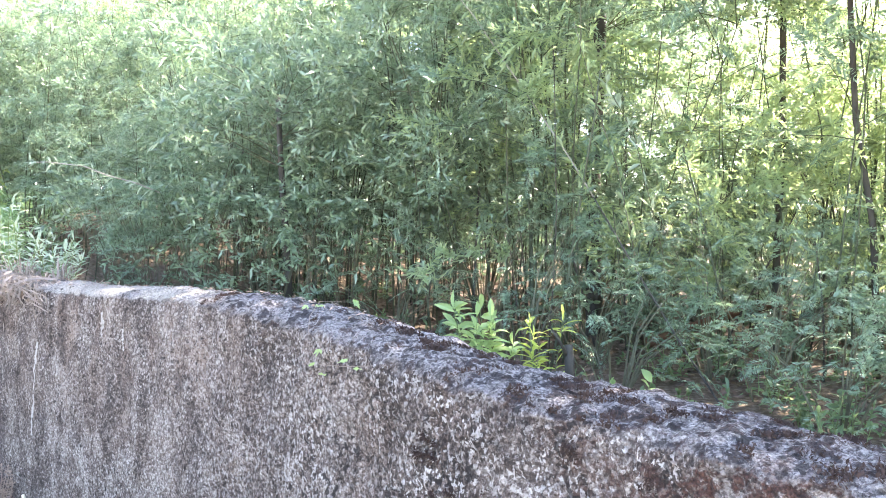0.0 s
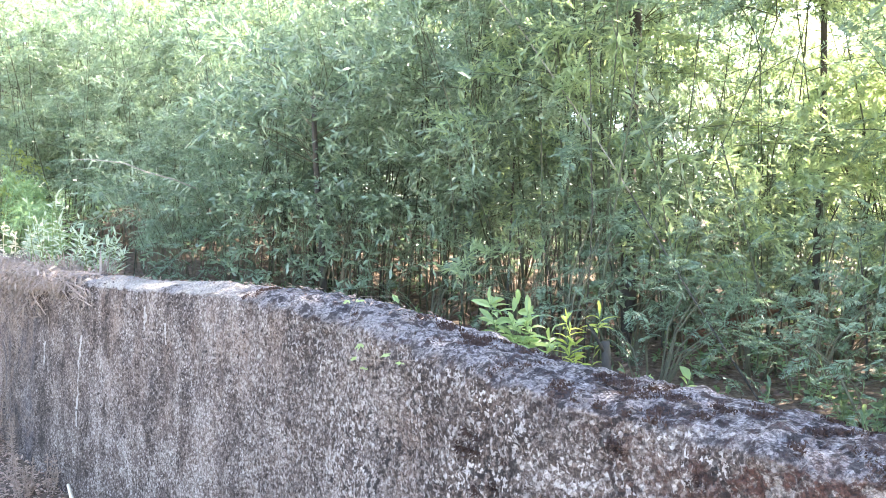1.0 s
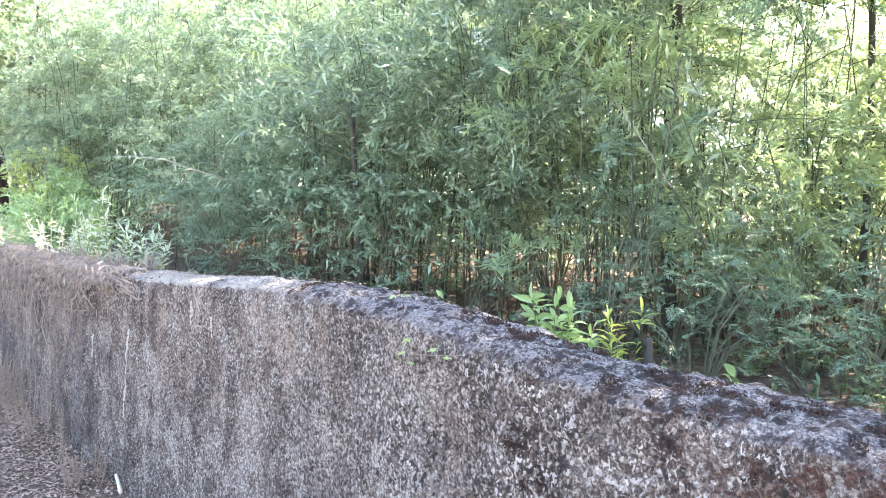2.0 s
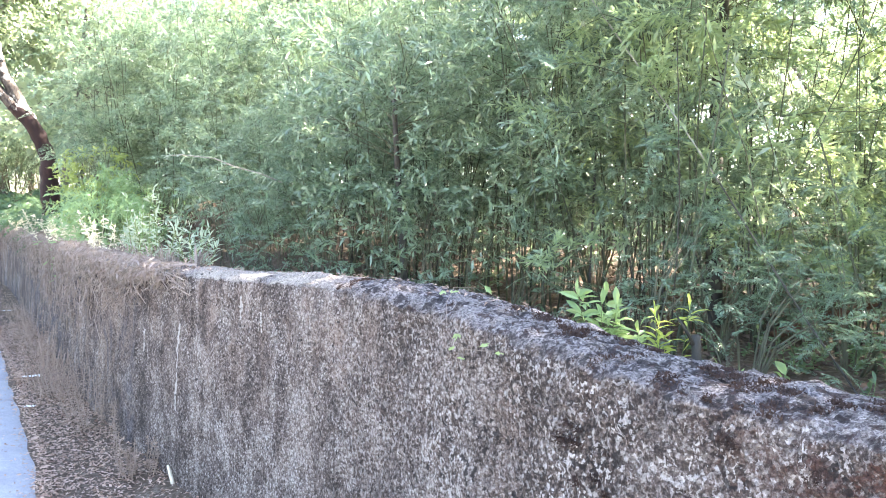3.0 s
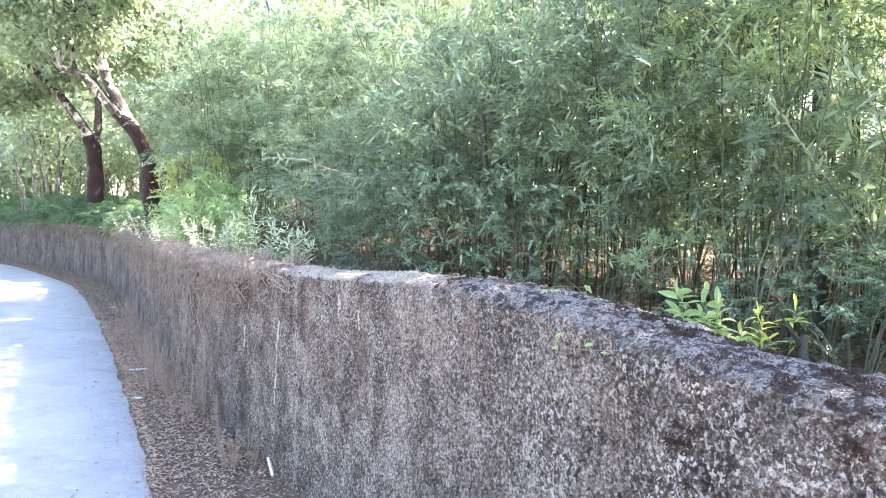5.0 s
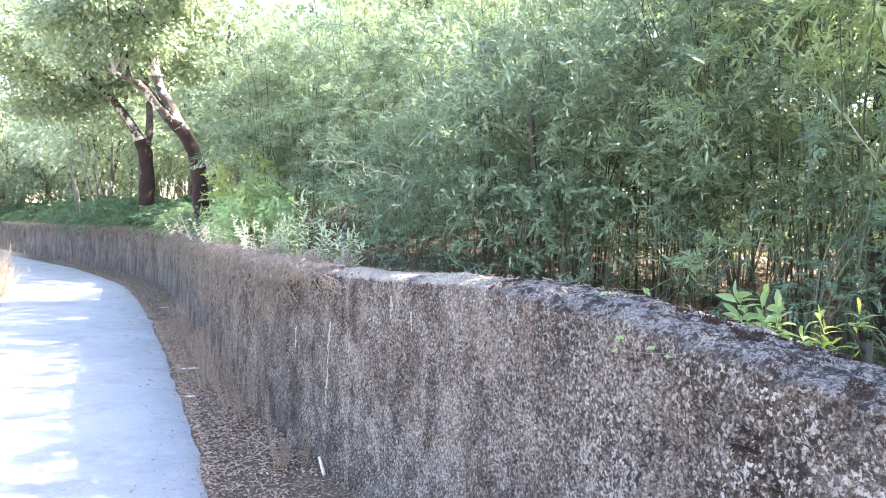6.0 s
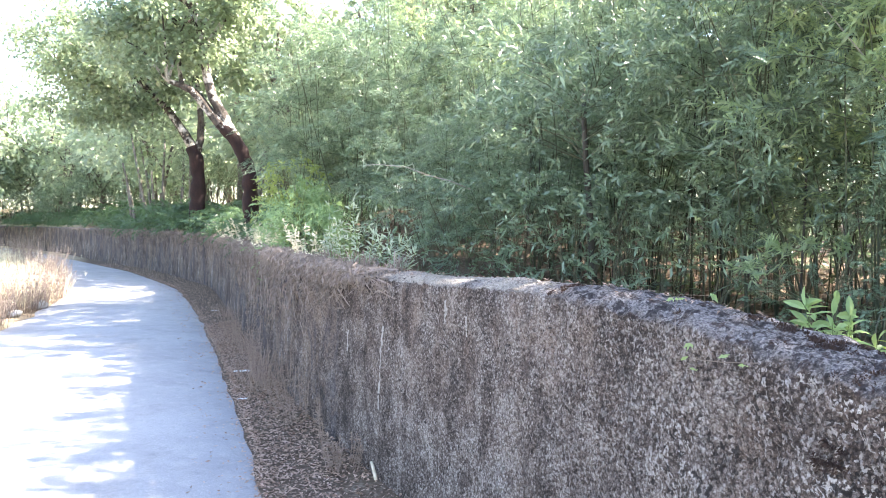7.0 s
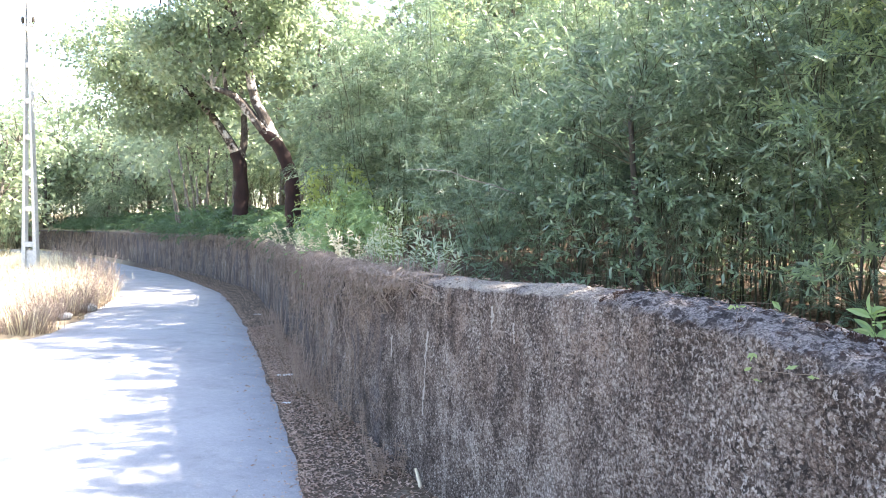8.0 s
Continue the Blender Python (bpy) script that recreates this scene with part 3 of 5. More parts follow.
def make_shrub(seed, height, radius, count, leaf, wid, mat, label, name="shrub", group="undergrowth", per=16, bark=None, twig=spray):
    """A dense bush: stems fanning from the foot, sprays out to a lumpy outline."""
    rng = np.random.default_rng(seed)
    ob = thing(name, label, name, group)
    sprays, twigs = [], []
    lumps = [(rng.uniform(0, 6.28), rng.uniform(0.3, 1.0), rng.uniform(0.75, 1.1)) for _ in range(9)]
    for s in range(count // per):
        a, hh, k = lumps[int(rng.integers(9))]
        a += rng.normal() * 0.5
        z = height * np.clip(hh + rng.normal() * 0.18, 0.08, 1.0) * k
        r = radius * math.sqrt(max(0.05, 1 - (z / height - 0.35) ** 2 * 1.6)) * rng.uniform(0.25, 1.0) ** 0.5
        at = np.array([r * math.cos(a), r * math.sin(a), z])
        way = unit(np.array([math.cos(a), math.sin(a), rng.uniform(0.0, 1.0)]) + rng.normal(size=3) * 0.4)
        sprays.append(twig(rng, at, way, rng.uniform(2.8, 5.0) * max(leaf, 0.045), per, leaf, wid, 1.0, 0.35))
        if s % 5 == 0 and len(twigs) < (14 if twig is frond else 26):
            twigs.append(tube([np.array([0.05 * math.cos(a), 0.05 * math.sin(a), -0.03]), at * np.array([0.45, 0.45, 0.6]), at], [0.006, 0.0045, 0.0025], 4))
    twig_part(ob, twigs, bark or M_CANE)
    v, f = gather(rng, sprays, flat_leaves)
    part("foliage", mesh_of("foliage", v.tolist(), f.tolist(), mat), ob)
    return ob


class Stock:
    """Kinds of a plant: the first use of each is the plant itself, later ones are copies."""
    every = []

    def __init__(self, kinds):
        self.kinds, self.used = kinds, set()
        Stock.every.append(self)

    def clear_unused(self):
        for n, ob in enumerate(self.kinds):
            if n not in self.used:
                for o in (*ob.children_recursive, ob):
                    bpy.data.objects.remove(o)

    def put(self, n, m):
        n %= len(self.kinds)
        if n in self.used:
            return copy_thing(self.kinds[n], m)
        self.used.add(n)
        self.kinds[n].matrix_basis = m
        return self.kinds[n]


def scatter_thicket():
    rng = np.random.default_rng(5)
    fine = Stock([make_sapling(11, 4.0, 3, 27, 0.28), make_sapling(12, 4.2, 3, 30, 0.30), make_sapling(13, 3.5, 3, 27, 0.2), make_sapling(14, 3.2, 4, 28, 0.26), make_sapling(15, 3.0, 4, 28, 0.16)])
    feather = Stock([make_sapling(s, h, 3, 21, 0.30, 0.05, 0.0088, 28, M_FEATHER, "sapling with soft feathery blue-green leaves", 1.15, frond, 12) for s, h in ((16, 4.0), (17, 3.3))])
    broad = Stock([make_sapling(21, 4.2, 3, 21, 0.15, 0.076, 0.016, 18, M_BROAD, "tall sapling with long pale green leaves"), make_sapling(22, 3.6, 3, 21, 0.15, 0.072, 0.016, 18, M_BROAD, "tall sapling with long pale green leaves")])
    heights = {fine: (4.0, 4.2, 3.5, 3.2, 3.0), feather: (4.0, 3.3), broad: (4.2, 3.6)}
    low = Stock([make_shrub(s, h, r, 1500, 0.10, 0.03, M_THICKET, "dense bush with narrow grey-green leaves") for s, h, r in ((41, 1.7, 0.8), (42, 2.1, 0.9), (43, 1.3, 0.75))])
    for row, (w, du, turn) in enumerate(((2.3, 0.38, 1), (3.1, 0.52, 1), (4.2, 0.72, 1), (5.6, 1.25, 0))):
        u = -1.5 + row * 0.3
        while u < 13.6:
            uu = u + rng.normal() * 0.15
            ww = w - 2.3 + rng.normal() * 0.2 + np.interp(u, [0, 3, 4.5, 6, 7.5, 8.5, 10, 11.5, 13, 14], [3.7, 3.6, 2.9, 1.9, 1.55, 1.5, 1.45, 1.3, 1.25, 1.5])
            p = place(uu, ww)
            ahead = 0.85 * p.x + 0.53 * (p.y - 3.6)
            if 0.3 < ahead < 2.6 and abs(0.85 * (p.y - 3.6) - 0.53 * p.x) < 0.5:
                u += du
                continue
            n = int(rng.integers(2, 5)) if row < 2 else int(rng.integers(0, 3))
            stock = broad if u < 3.2 and rng.random() < 0.72 else feather if rng.random() < (0.6 if u > 8 else 0.4 if row < 2 else 0.15) else fine
            full = heights[stock][n % len(stock.kinds)]
            # low enough at the front to leave the road beyond the wall's shadow in broken sun
            lift = (2.3 if rng.random() < 0.25 else 1.4) + 3.0 * float(np.clip((u - 9.0) / 1.5, 0, 1))
            size = 1.0 if u < 2.5 else float(np.clip(((ww + lift) / 1.05 - p.z) / full, 0.5, 1.0))
            stock.put(n, pose(p.x, p.y, p.z, rng.normal() * 4, rng.normal() * 4, rng.uniform(0, 360)) @ Matrix.Scale(size * rng.uniform(0.92, 1.08), 4))
            u += du * rng.uniform(0.75, 1.25) * (2.2 if u < 2.6 and row else 1.7 if u < 2.6 else 1.0)
    # taller ones, added to shade the wall top and road; crowns mostly unseen
    tall = Stock([make_sapling(s, 6.2, 2, 34, 0.55, 0.11, 0.022, 15, M_BROAD if s == 32 else M_THICKET, "tall sapling with a high leafy crown, added to cast shade", 1.25, spray, 13) for s in (31, 32)])
    for n, (u, w) in enumerate(((-1.5, 3.8), (-0.5, 4.0), (0.5, 3.5), (1.5, 3.7), (1.0, 4.1), (0.0, 3.9), (12.6, 2.9), (13.4, 3.6), (14.0, 2.8), (6.2, 4.7), (7.6, 4.4), (4.2, 5.2), (8.8, 4.6), (9.7, 5.0), (10.9, 4.6), (9.3, 3.8), (11.8, 4.2), (10.3, 5.8), (12.4, 5.2))):
        p = place(u, w)
        tall.put(n, pose(p.x, p.y, p.z, 0, 0, 77 * n) @ Matrix.Scale(1.0 if u < 2 else 0.8 if u > 8.5 else 0.95, 4))
    for n, (u, w) in enumerate(((5.0, 4.9), (4.3, 4.5), (5.9, 5.4), (6.8, 5.3), (3.6, 5.3))):
        p = place(u, w)
        tall.put(0, pose(p.x, p.y, p.z, 0, 0, 101 * n + 20) @ Matrix.Scale(0.95, 4))
    # backdrop trees whose leaf colour carries the sunlight
    sun_tinted = Stock([make_sapling(s, 6.0, 3, 33, 0.25, 0.105, 0.030, 12, M_SUN_TINT, "tall leafy tree with leaves tinted yellow-green as if sunlit", 1.3, spray, 15) for s in (33, 34)])
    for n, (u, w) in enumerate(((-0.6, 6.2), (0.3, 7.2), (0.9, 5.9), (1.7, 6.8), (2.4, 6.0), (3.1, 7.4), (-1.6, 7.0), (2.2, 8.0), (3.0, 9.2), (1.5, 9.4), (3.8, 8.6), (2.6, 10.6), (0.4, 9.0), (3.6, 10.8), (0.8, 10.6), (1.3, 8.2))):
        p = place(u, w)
        sun_tinted.put(n, pose(p.x, p.y, p.z, 0, 0, 83 * n) @ Matrix.Scale(min(1.0, ((w - 3.2) * 0.95 + 1.2) / 6), 4))
    wide_soft = Stock([make_shrub(s, h, 0.8, 3800, 0.052, 0.0078, M_FEATHER, "soft bush with feathery blue-green leaves", per=32, twig=frond) for s, h in ((49, 1.5), (50, 1.9))])
    # bushes like the low ones, with sunlight in their leaf colour
    bright = Stock([make_shrub(s, h, r, 1500, 0.10, 0.032, M_SUN_TINT, "bush with leaves tinted yellow-green as if sunlit") for s, h, r in ((47, 1.7, 0.8), (48, 2.2, 0.9))])
    # low bushes that close the foot of the thicket
    for w, du, a, b in ((6.6, 0.8, -1, 2.4), (7.8, 1.0, -1, 4), (6.6, 1.4, 2.4, 14), (9.0, 1.8, -1, 14), (3.4, 1.3, 7.0, 12), (2.3, 1.3, 6.5, 11), (4.6, 1.0, 1.8, 12), (5.8, 1.4, -0.5, 7)):
        u = a
        while u < b:
            ww = w + rng.normal() * 0.25
            if u > 8:
                ww = max(1.5, ww)
            p = place(u + rng.normal() * 0.2, ww)
            (bright if w > 5.5 and u < 3.2 else wide_soft if w < 3.6 and rng.random() < 0.45 else low).put(int(rng.integers(3)), pose(p.x, p.y, p.z - 0.02, 0, 0, rng.uniform(0, 360)))
            u += du * rng.uniform(0.8, 1.2)
    soft = Stock([make_shrub(s, h, 0.55, 3900, 0.034, 0.0056, M_FEATHER, "soft bush with feathery blue-green leaves", per=40, twig=frond) for s, h in ((45, 0.75), (46, 1.2))])
    for i, (u, w) in enumerate(((1.0, 2.4), (1.5, 2.7), (2.1, 2.2), (2.7, 2.1), (0.5, 2.8), (0.2, 3.4), (0.8, 3.9), (1.9, 3.0), (2.6, 2.7), (3.3, 2.5), (3.9, 2.2), (4.6, 1.9), (2.3, 3.6))):
        p = place(u, w)
        soft.put(i, pose(p.x, p.y, p.z - 0.02, 0, 0, 50 * i))
    for i, (x, y, s) in enumerate(((1.95, 4.95, 0.8), (2.9, 5.0, 1.1), (2.2, 5.9, 1.2))):
        g = place(-0.77 * x + 0.638 * y, 0.638 * x + 0.77 * y - float(front(-0.77 * x + 0.638 * y)))
        soft.put(i, pose(g.x, g.y, g.z - 0.02, 0, 0, 40 * i) @ Matrix.Scale(s, 4))
    for i, (x, y) in enumerate(((2.95, 5.6), (3.5, 5.1), (2.6, 6.4), (3.3, 6.3), (0.5, 5.15), (0.8, 5.4), (0.2, 5.3))):
        g = place(-0.77 * x + 0.638 * y, 0.638 * x + 0.77 * y - float(front(-0.77 * x + 0.638 * y)))
        (feather if i % 2 else broad).put(i, pose(g.x, g.y, g.z, 0, 0, 90 * i))
    for i, (u, w) in enumerate(((5.0, 1.9), (5.5, 1.6), (6.0, 1.4), (6.5, 1.3), (5.3, 2.6), (6.0, 2.4), (4.5, 2.3), (7.0, 1.5))):
        p = place(u, w)
        (wide_soft if i % 3 else low).put(i, pose(p.x, p.y, p.z - 0.02, 0, 0, 61 * i) @ Matrix.Scale(0.75, 4))
    for i, (u, w) in enumerate(((1.8, 3.9), (2.6, 4.3), (3.3, 3.9), (2.2, 4.9), (3.8, 4.4), (3.0, 4.9), (1.2, 4.6), (2.9, 3.6), (0.6, 4.9), (4.3, 3.6))):
        p = place(u, w)
        (wide_soft if i % 2 else low).put(i, pose(p.x, p.y, p.z - 0.02, 0, 0, 47 * i) @ Matrix.Scale(0.62, 4))
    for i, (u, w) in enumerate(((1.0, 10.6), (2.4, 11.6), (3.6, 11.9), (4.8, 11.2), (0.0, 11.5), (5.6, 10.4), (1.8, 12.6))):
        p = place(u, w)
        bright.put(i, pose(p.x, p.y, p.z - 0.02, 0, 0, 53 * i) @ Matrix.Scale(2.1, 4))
    return low


LOW = scatter_thicket()


def bare_stem(name, label, points, r0, r1, mat, category="stem"):
    """A bare stem with two short side twigs."""
    foot = Vector(points[0])
    rel = [Vector(p) - foot for p in points]
    ob = thing(name, label, category, "single stems in the thicket", foot)
    v, f = tube(rel, np.linspace(r0, r1, len(rel)), 7)
    part("stem", mesh_of("stem", v, f, mat, True), ob)
    for k in (len(rel) - 2, len(rel) - 1):
        a = rel[k - 1].lerp(rel[k], 0.6)
        d = (rel[k] - rel[k - 1]).normalized()
        way = (d.orthogonal().normalized() * (1 if k % 2 else -1) + d * 1.4).normalized() * min(0.22, 12 * r0)
        v, f = tube([a, a + way * 0.5, a + way + Vector((0, 0, -0.01))], [r1 * 0.5, r1 * 0.4, r1 * 0.2], 4)
        part("twig", mesh_of("twig", v, f, mat, True), ob)
    return ob


def leafy_cane(name, label, points, r0, r1, count, leaf, wid, mat, leaf_mat, tail=1.0, seed=3):
    """A single cane with leaves along its outer part."""
    rng = np.random.default_rng(seed)
    foot = Vector(points[0])
    ob = thing(name, label, "cane", "single stems in the thicket", foot)
    pts = [np.array(Vector(p) - foot) for p in points]
    k = 4 if len(pts) > 8 else 0
    if k:
        v, f = tube(pts[:k + 1], [r0 * 1.1] * (k + 1), 6)
        part("stem", mesh_of("stem", v, f, M_DARK, True), ob, "dark lower stem")
    v, f = tube(pts[k:], np.linspace(r0, r1, len(pts) - k), 6)
    part("stem", mesh_of("stem", v, f, mat, True), ob)
    pos = []
    for _ in range(count):
        t = (1 - tail * rng.random()) * (len(pts) - 1)
        k = min(int(t), len(pts) - 2)
        pos.append(pts[k] + (pts[k + 1] - pts[k]) * (t - k))
    axis = unit(pts[-1] - pts[-2])
    way = unit(rng.normal(size=(count, 3)) + axis * 0.8)
    v, f = leaves(rng, np.array(pos), way, leaf * rng.uniform(0.6, 1.2, count), wid * rng.uniform(0.7, 1.2, count))
    part("foliage", mesh_of("foliage", v.tolist(), f.tolist(), leaf_mat), ob)
    return ob


def young_tree(points, r0, r1):
    """A young tree: a straight dark trunk with twigs and leaves at its top."""
    rng = np.random.default_rng(int(r0 * 1000))
    foot = Vector(points[0])
    ob = thing("young_tree", "young tree with a straight dark trunk", "tree", "young trees in the thicket", foot)
    pts = [np.array(Vector(p) - foot) for p in points]
    v, f = tube(pts, np.linspace(r0, r1, len(pts)), 8)
    part("trunk", mesh_of("trunk", v, f, M_DARK, True), ob)
    sprays, twigs = [], []
    for k in range(30):
        t = rng.uniform(0.2, 1.0)
        start = pts[-2] + (pts[-1] - pts[-2]) * (t - 0.45) / 0.55 if t > 0.45 else pts[-2]
        az = rng.uniform(0, 6.28)
        way = unit(np.array([math.cos(az), math.sin(az), rng.uniform(0.2, 0.9)]))
        twigs.append(tube([start, start + way * 0.5, start + way * 0.9 - np.array([0, 0, 0.1])], [0.005, 0.003, 0.0015], 4))
        for j in range(9):
            sprays.append(spray(rng, start + way * rng.uniform(0.3, 0.9), unit(way + rng.normal(size=3) * 0.5), 0.35, 14, 0.1, 0.018))
    twig_part(ob, twigs, M_CANE)
    v, f = gather(rng, sprays, flat_leaves)
    part("foliage", mesh_of("foliage", v.tolist(), f.tolist(), M_THICKET), ob)


leafy_cane("cane", "long pale arching cane with few leaves", [(1.22, 3.6, 0.55), (1.16, 3.71, 0.76), (1.0, 4.0, 1.05), (0.81, 4.29, 1.41), (0.59, 4.56, 1.83), (0.4, 4.72, 2.16), (0.21, 4.83, 2.45), (0.12, 4.95, 2.6), (-0.2, 5.03, 3.08), (-0.45, 5.1, 3.4)], 0.0045, 0.003, 70, 0.12, 0.024, M_PALE, M_BROAD, 0.55, 4)
leafy_cane("cane", "pale twig with silvery drooping leaves", [(-2.75, 5.6, 1.88), (-2.9, 5.5, 1.95), (-3.07, 5.38, 2.0), (-3.19, 5.27, 2.06), (-3.4, 5.14, 2.08), (-3.5, 5.08, 2.07)], 0.006, 0.003, 40, 0.10, 0.018, M_PALE, M_GREY, 0.95, 5)
leafy_cane("cane", "upright twig with large pale leaves", [(0.95, 4.5, 0.6), (0.85, 4.48, 1.4), (0.72, 4.47, 2.0), (0.6, 4.5, 2.35), (0.45, 4.55, 2.9)], 0.004, 0.003, 48, 0.12, 0.03, M_CANE, M_BROAD, 0.7, 6)
leafy_cane("cane", "upright twig with large pale leaves", [(1.1, 4.55, 0.6), (1.0, 4.5, 1.5), (0.8, 4.4, 2.2), (0.62, 4.35, 2.5)], 0.004, 0.002, 36, 0.11, 0.026, M_CANE, M_GREY, 0.6, 7)
bare_stem("cane", "thin bare cane leaning among the leaves", [(-3.15, 5.8, 0.85), (-3.27, 5.85, 1.37), (-3.4, 5.9, 1.6), (-3.5, 5.93, 1.78)], 0.005, 0.004, M_CANE)
young_tree([(0.73, 5.98, 0.5), (0.73, 5.98, 0.9), (0.71, 6.01, 2.13), (0.74, 6.03, 3.2), (0.7, 6.1, 4.6)], 0.07, 0.045)
young_tree([(2.36, 4.76, 0.5), (2.34, 4.76, 1.13), (2.31, 4.77, 1.68), (2.19, 4.77, 2.34), (2.14, 4.78, 3.08), (2.1, 4.8, 4.4)], 0.024, 0.016)
young_tree([(2.02, 5.62, 0.5), (2.02, 5.64, 1.35), (2.05, 5.66, 2.35), (2.03, 5.68, 3.36), (2.0, 5.7, 4.5)], 0.03, 0.02)
young_tree([(-1.7, 5.71, 0.6), (-1.71, 5.71, 1.09), (-1.75, 5.72, 1.63), (-1.8, 5.75, 2.1), (-1.85, 5.8, 2.7)], 0.036, 0.02)
bare_stem("fallen_branch", "reddish rotten branch lying among the stems", [(1.05, 5.36, 0.82), (1.25, 5.44, 0.89), (1.62, 5.58, 1.01), (1.8, 5.66, 1.04), (2.1, 5.78, 1.1)], 0.034, 0.028, M_LOG, "branch")
bare_stem("stump", "short grey broken stump behind the wall", [(0.42, 3.78, 0.6), (0.42, 3.78, 0.85), (0.41, 3.79, 1.03)], 0.028, 0.024, M_DARK, "stump")


# ---- trees ----
def make_tree(name, label, seed, trunk, radii, limbs, crown, count, leaf, wid, mat, trunk_mat, limb_mat, group="", maker=flat_leaves, clumps=60, clump_r=0.5):
    """A tree from its trunk's line, its limbs' lines and the ellipsoids that its crown fills (centre, radii), all in world places."""
    rng = np.random.default_rng(seed)
    foot = Vector(trunk[0])
    ob = thing(name, label, "tree", group, foot)
    rel = lambda pts: [Vector(p) - foot for p in pts]  # noqa: E731
    line, sizes = [], []
    for i in range(len(trunk) - 1):
        for t in (0, 0.25, 0.5, 0.75):
            line.append(Vector(trunk[i]).lerp(Vector(trunk[i + 1]), t))
            sizes.append(radii[i] + (radii[i + 1] - radii[i]) * t)
    line.append(Vector(trunk[-1]))
    sizes.append(radii[-1])
    v, f = tube(rel(line), [s * (1 + 0.07 * rng.normal()) for s in sizes], 14)
    part("trunk", mesh_of("trunk", v, f, trunk_mat, True), ob)
    tips = []
    for pts, r0, r1 in limbs:
        pts = rel(pts)
        v, f = tube(pts, np.linspace(r0, r1, len(pts)), 7)
        part("limb", mesh_of("limb", v, f, limb_mat, True), ob)
        tips.append(pts[-1])
    b, w, l, d, twigs = [], [], [], [], []
    total = sum(r[0] * r[1] * r[2] for _, r in crown)
    for c, r in crown:
        share = r[0] * r[1] * r[2] / total
        c = np.array(Vector(c) - foot)
        for _ in range(max(4, int(clumps * share))):
            q = unit(rng.normal(size=3)) * rng.uniform(0.35, 1.0) ** 0.6
            at = c + q * np.array(r)
            n = max(8, int(count / clumps))
            pos = at + rng.normal(size=(n, 3)) * clump_r * rng.uniform(0.6, 1.1) * np.array([1, 1, 0.6])
            b.append(pos)
            w.append(unit(rng.normal(size=(n, 3)) + 0.8 * unit(pos - at) + np.array([0, 0, -0.2])))
            l.append(leaf * rng.uniform(0.6, 1.2, n))
            d.append(wid * rng.uniform(0.7, 1.2, n))
            if len(twigs) < 40 and tips:
                near = min(tips, key=lambda t: (t - Vector(at)).length)
                mid = (Vector(at) + near) / 2 + Vector((0, 0, 0.15))
                twigs.append(tube([near, mid, Vector(at)], [0.03, 0.018, 0.006], 4))
    v, f = joined(twigs) if twigs else ([], [])
    if twigs:
        part("twig", mesh_of("twig", v, f, limb_mat), ob)["kind"] = "stuff"
    v, f = maker(rng, np.concatenate(b), np.concatenate(w), np.concatenate(l), np.concatenate(d))
    part("crown", mesh_of("crown", v.tolist(), f.tolist(), mat), ob)
    return ob


make_tree("oak_tree", "leaning oak with dark red stripped trunk and limbs painted with sun patches", 31,
          [(-9.5, 10.75, 1.1), (-9.57, 10.68, 1.6), (-9.59, 10.67, 2.06), (-9.59, 10.66, 2.48), (-9.71, 10.56, 2.91), (-9.84, 10.45, 3.19), (-10.0, 10.29, 3.4)], [0.17, 0.145, 0.135, 0.13, 0.13, 0.125, 0.10],
          [([(-9.9, 10.4, 3.28), (-9.98, 10.31, 3.38), (-10.12, 10.19, 3.61), (-10.24, 10.07, 3.84), (-10.35, 9.95, 4.0), (-10.48, 9.83, 4.07), (-10.63, 9.67, 4.13)], 0.115, 0.045),
           ([(-9.8, 10.48, 3.15), (-9.9, 10.4, 3.36), (-9.96, 10.34, 3.57), (-10.09, 10.21, 3.9), (-10.15, 10.15, 4.23), (-10.18, 10.13, 4.45), (-10.22, 10.08, 4.84), (-10.29, 10.01, 5.35), (-10.43, 9.88, 5.7), (-10.53, 9.77, 6.35)], 0.11, 0.05),
           ([(-10.46, 9.85, 4.06), (-10.71, 10.02, 4.46), (-10.79, 10.22, 4.88), (-10.89, 10.26, 5.28)], 0.045, 0.02),
           ([(-10.2, 10.1, 4.7), (-9.9, 10.5, 5.5), (-9.6, 10.7, 6.3)], 0.06, 0.03),
           ([(-10.35, 9.95, 5.5), (-10.8, 9.7, 5.9), (-11.5, 9.4, 6.2)], 0.05, 0.02)],
          [((-10.7, 10.0, 5.5), (1.4, 1.3, 0.95)), ((-10.2, 10.5, 6.4), (1.6, 1.6, 1.1)), ((-11.5, 9.6, 5.0), (0.9, 0.8, 0.6)), ((-10.0, 10.6, 4.75), (0.65, 0.6, 0.4)), ((-10.45, 9.7, 4.75), (0.6, 0.6, 0.35)), ((-11.0, 9.5, 4.35), (0.5, 0.5, 0.3))],
          20000, 0.10, 0.06, M_OAK, M_STRIP, M_CORK, "roadside oaks", clumps=150, clump_r=0.2)
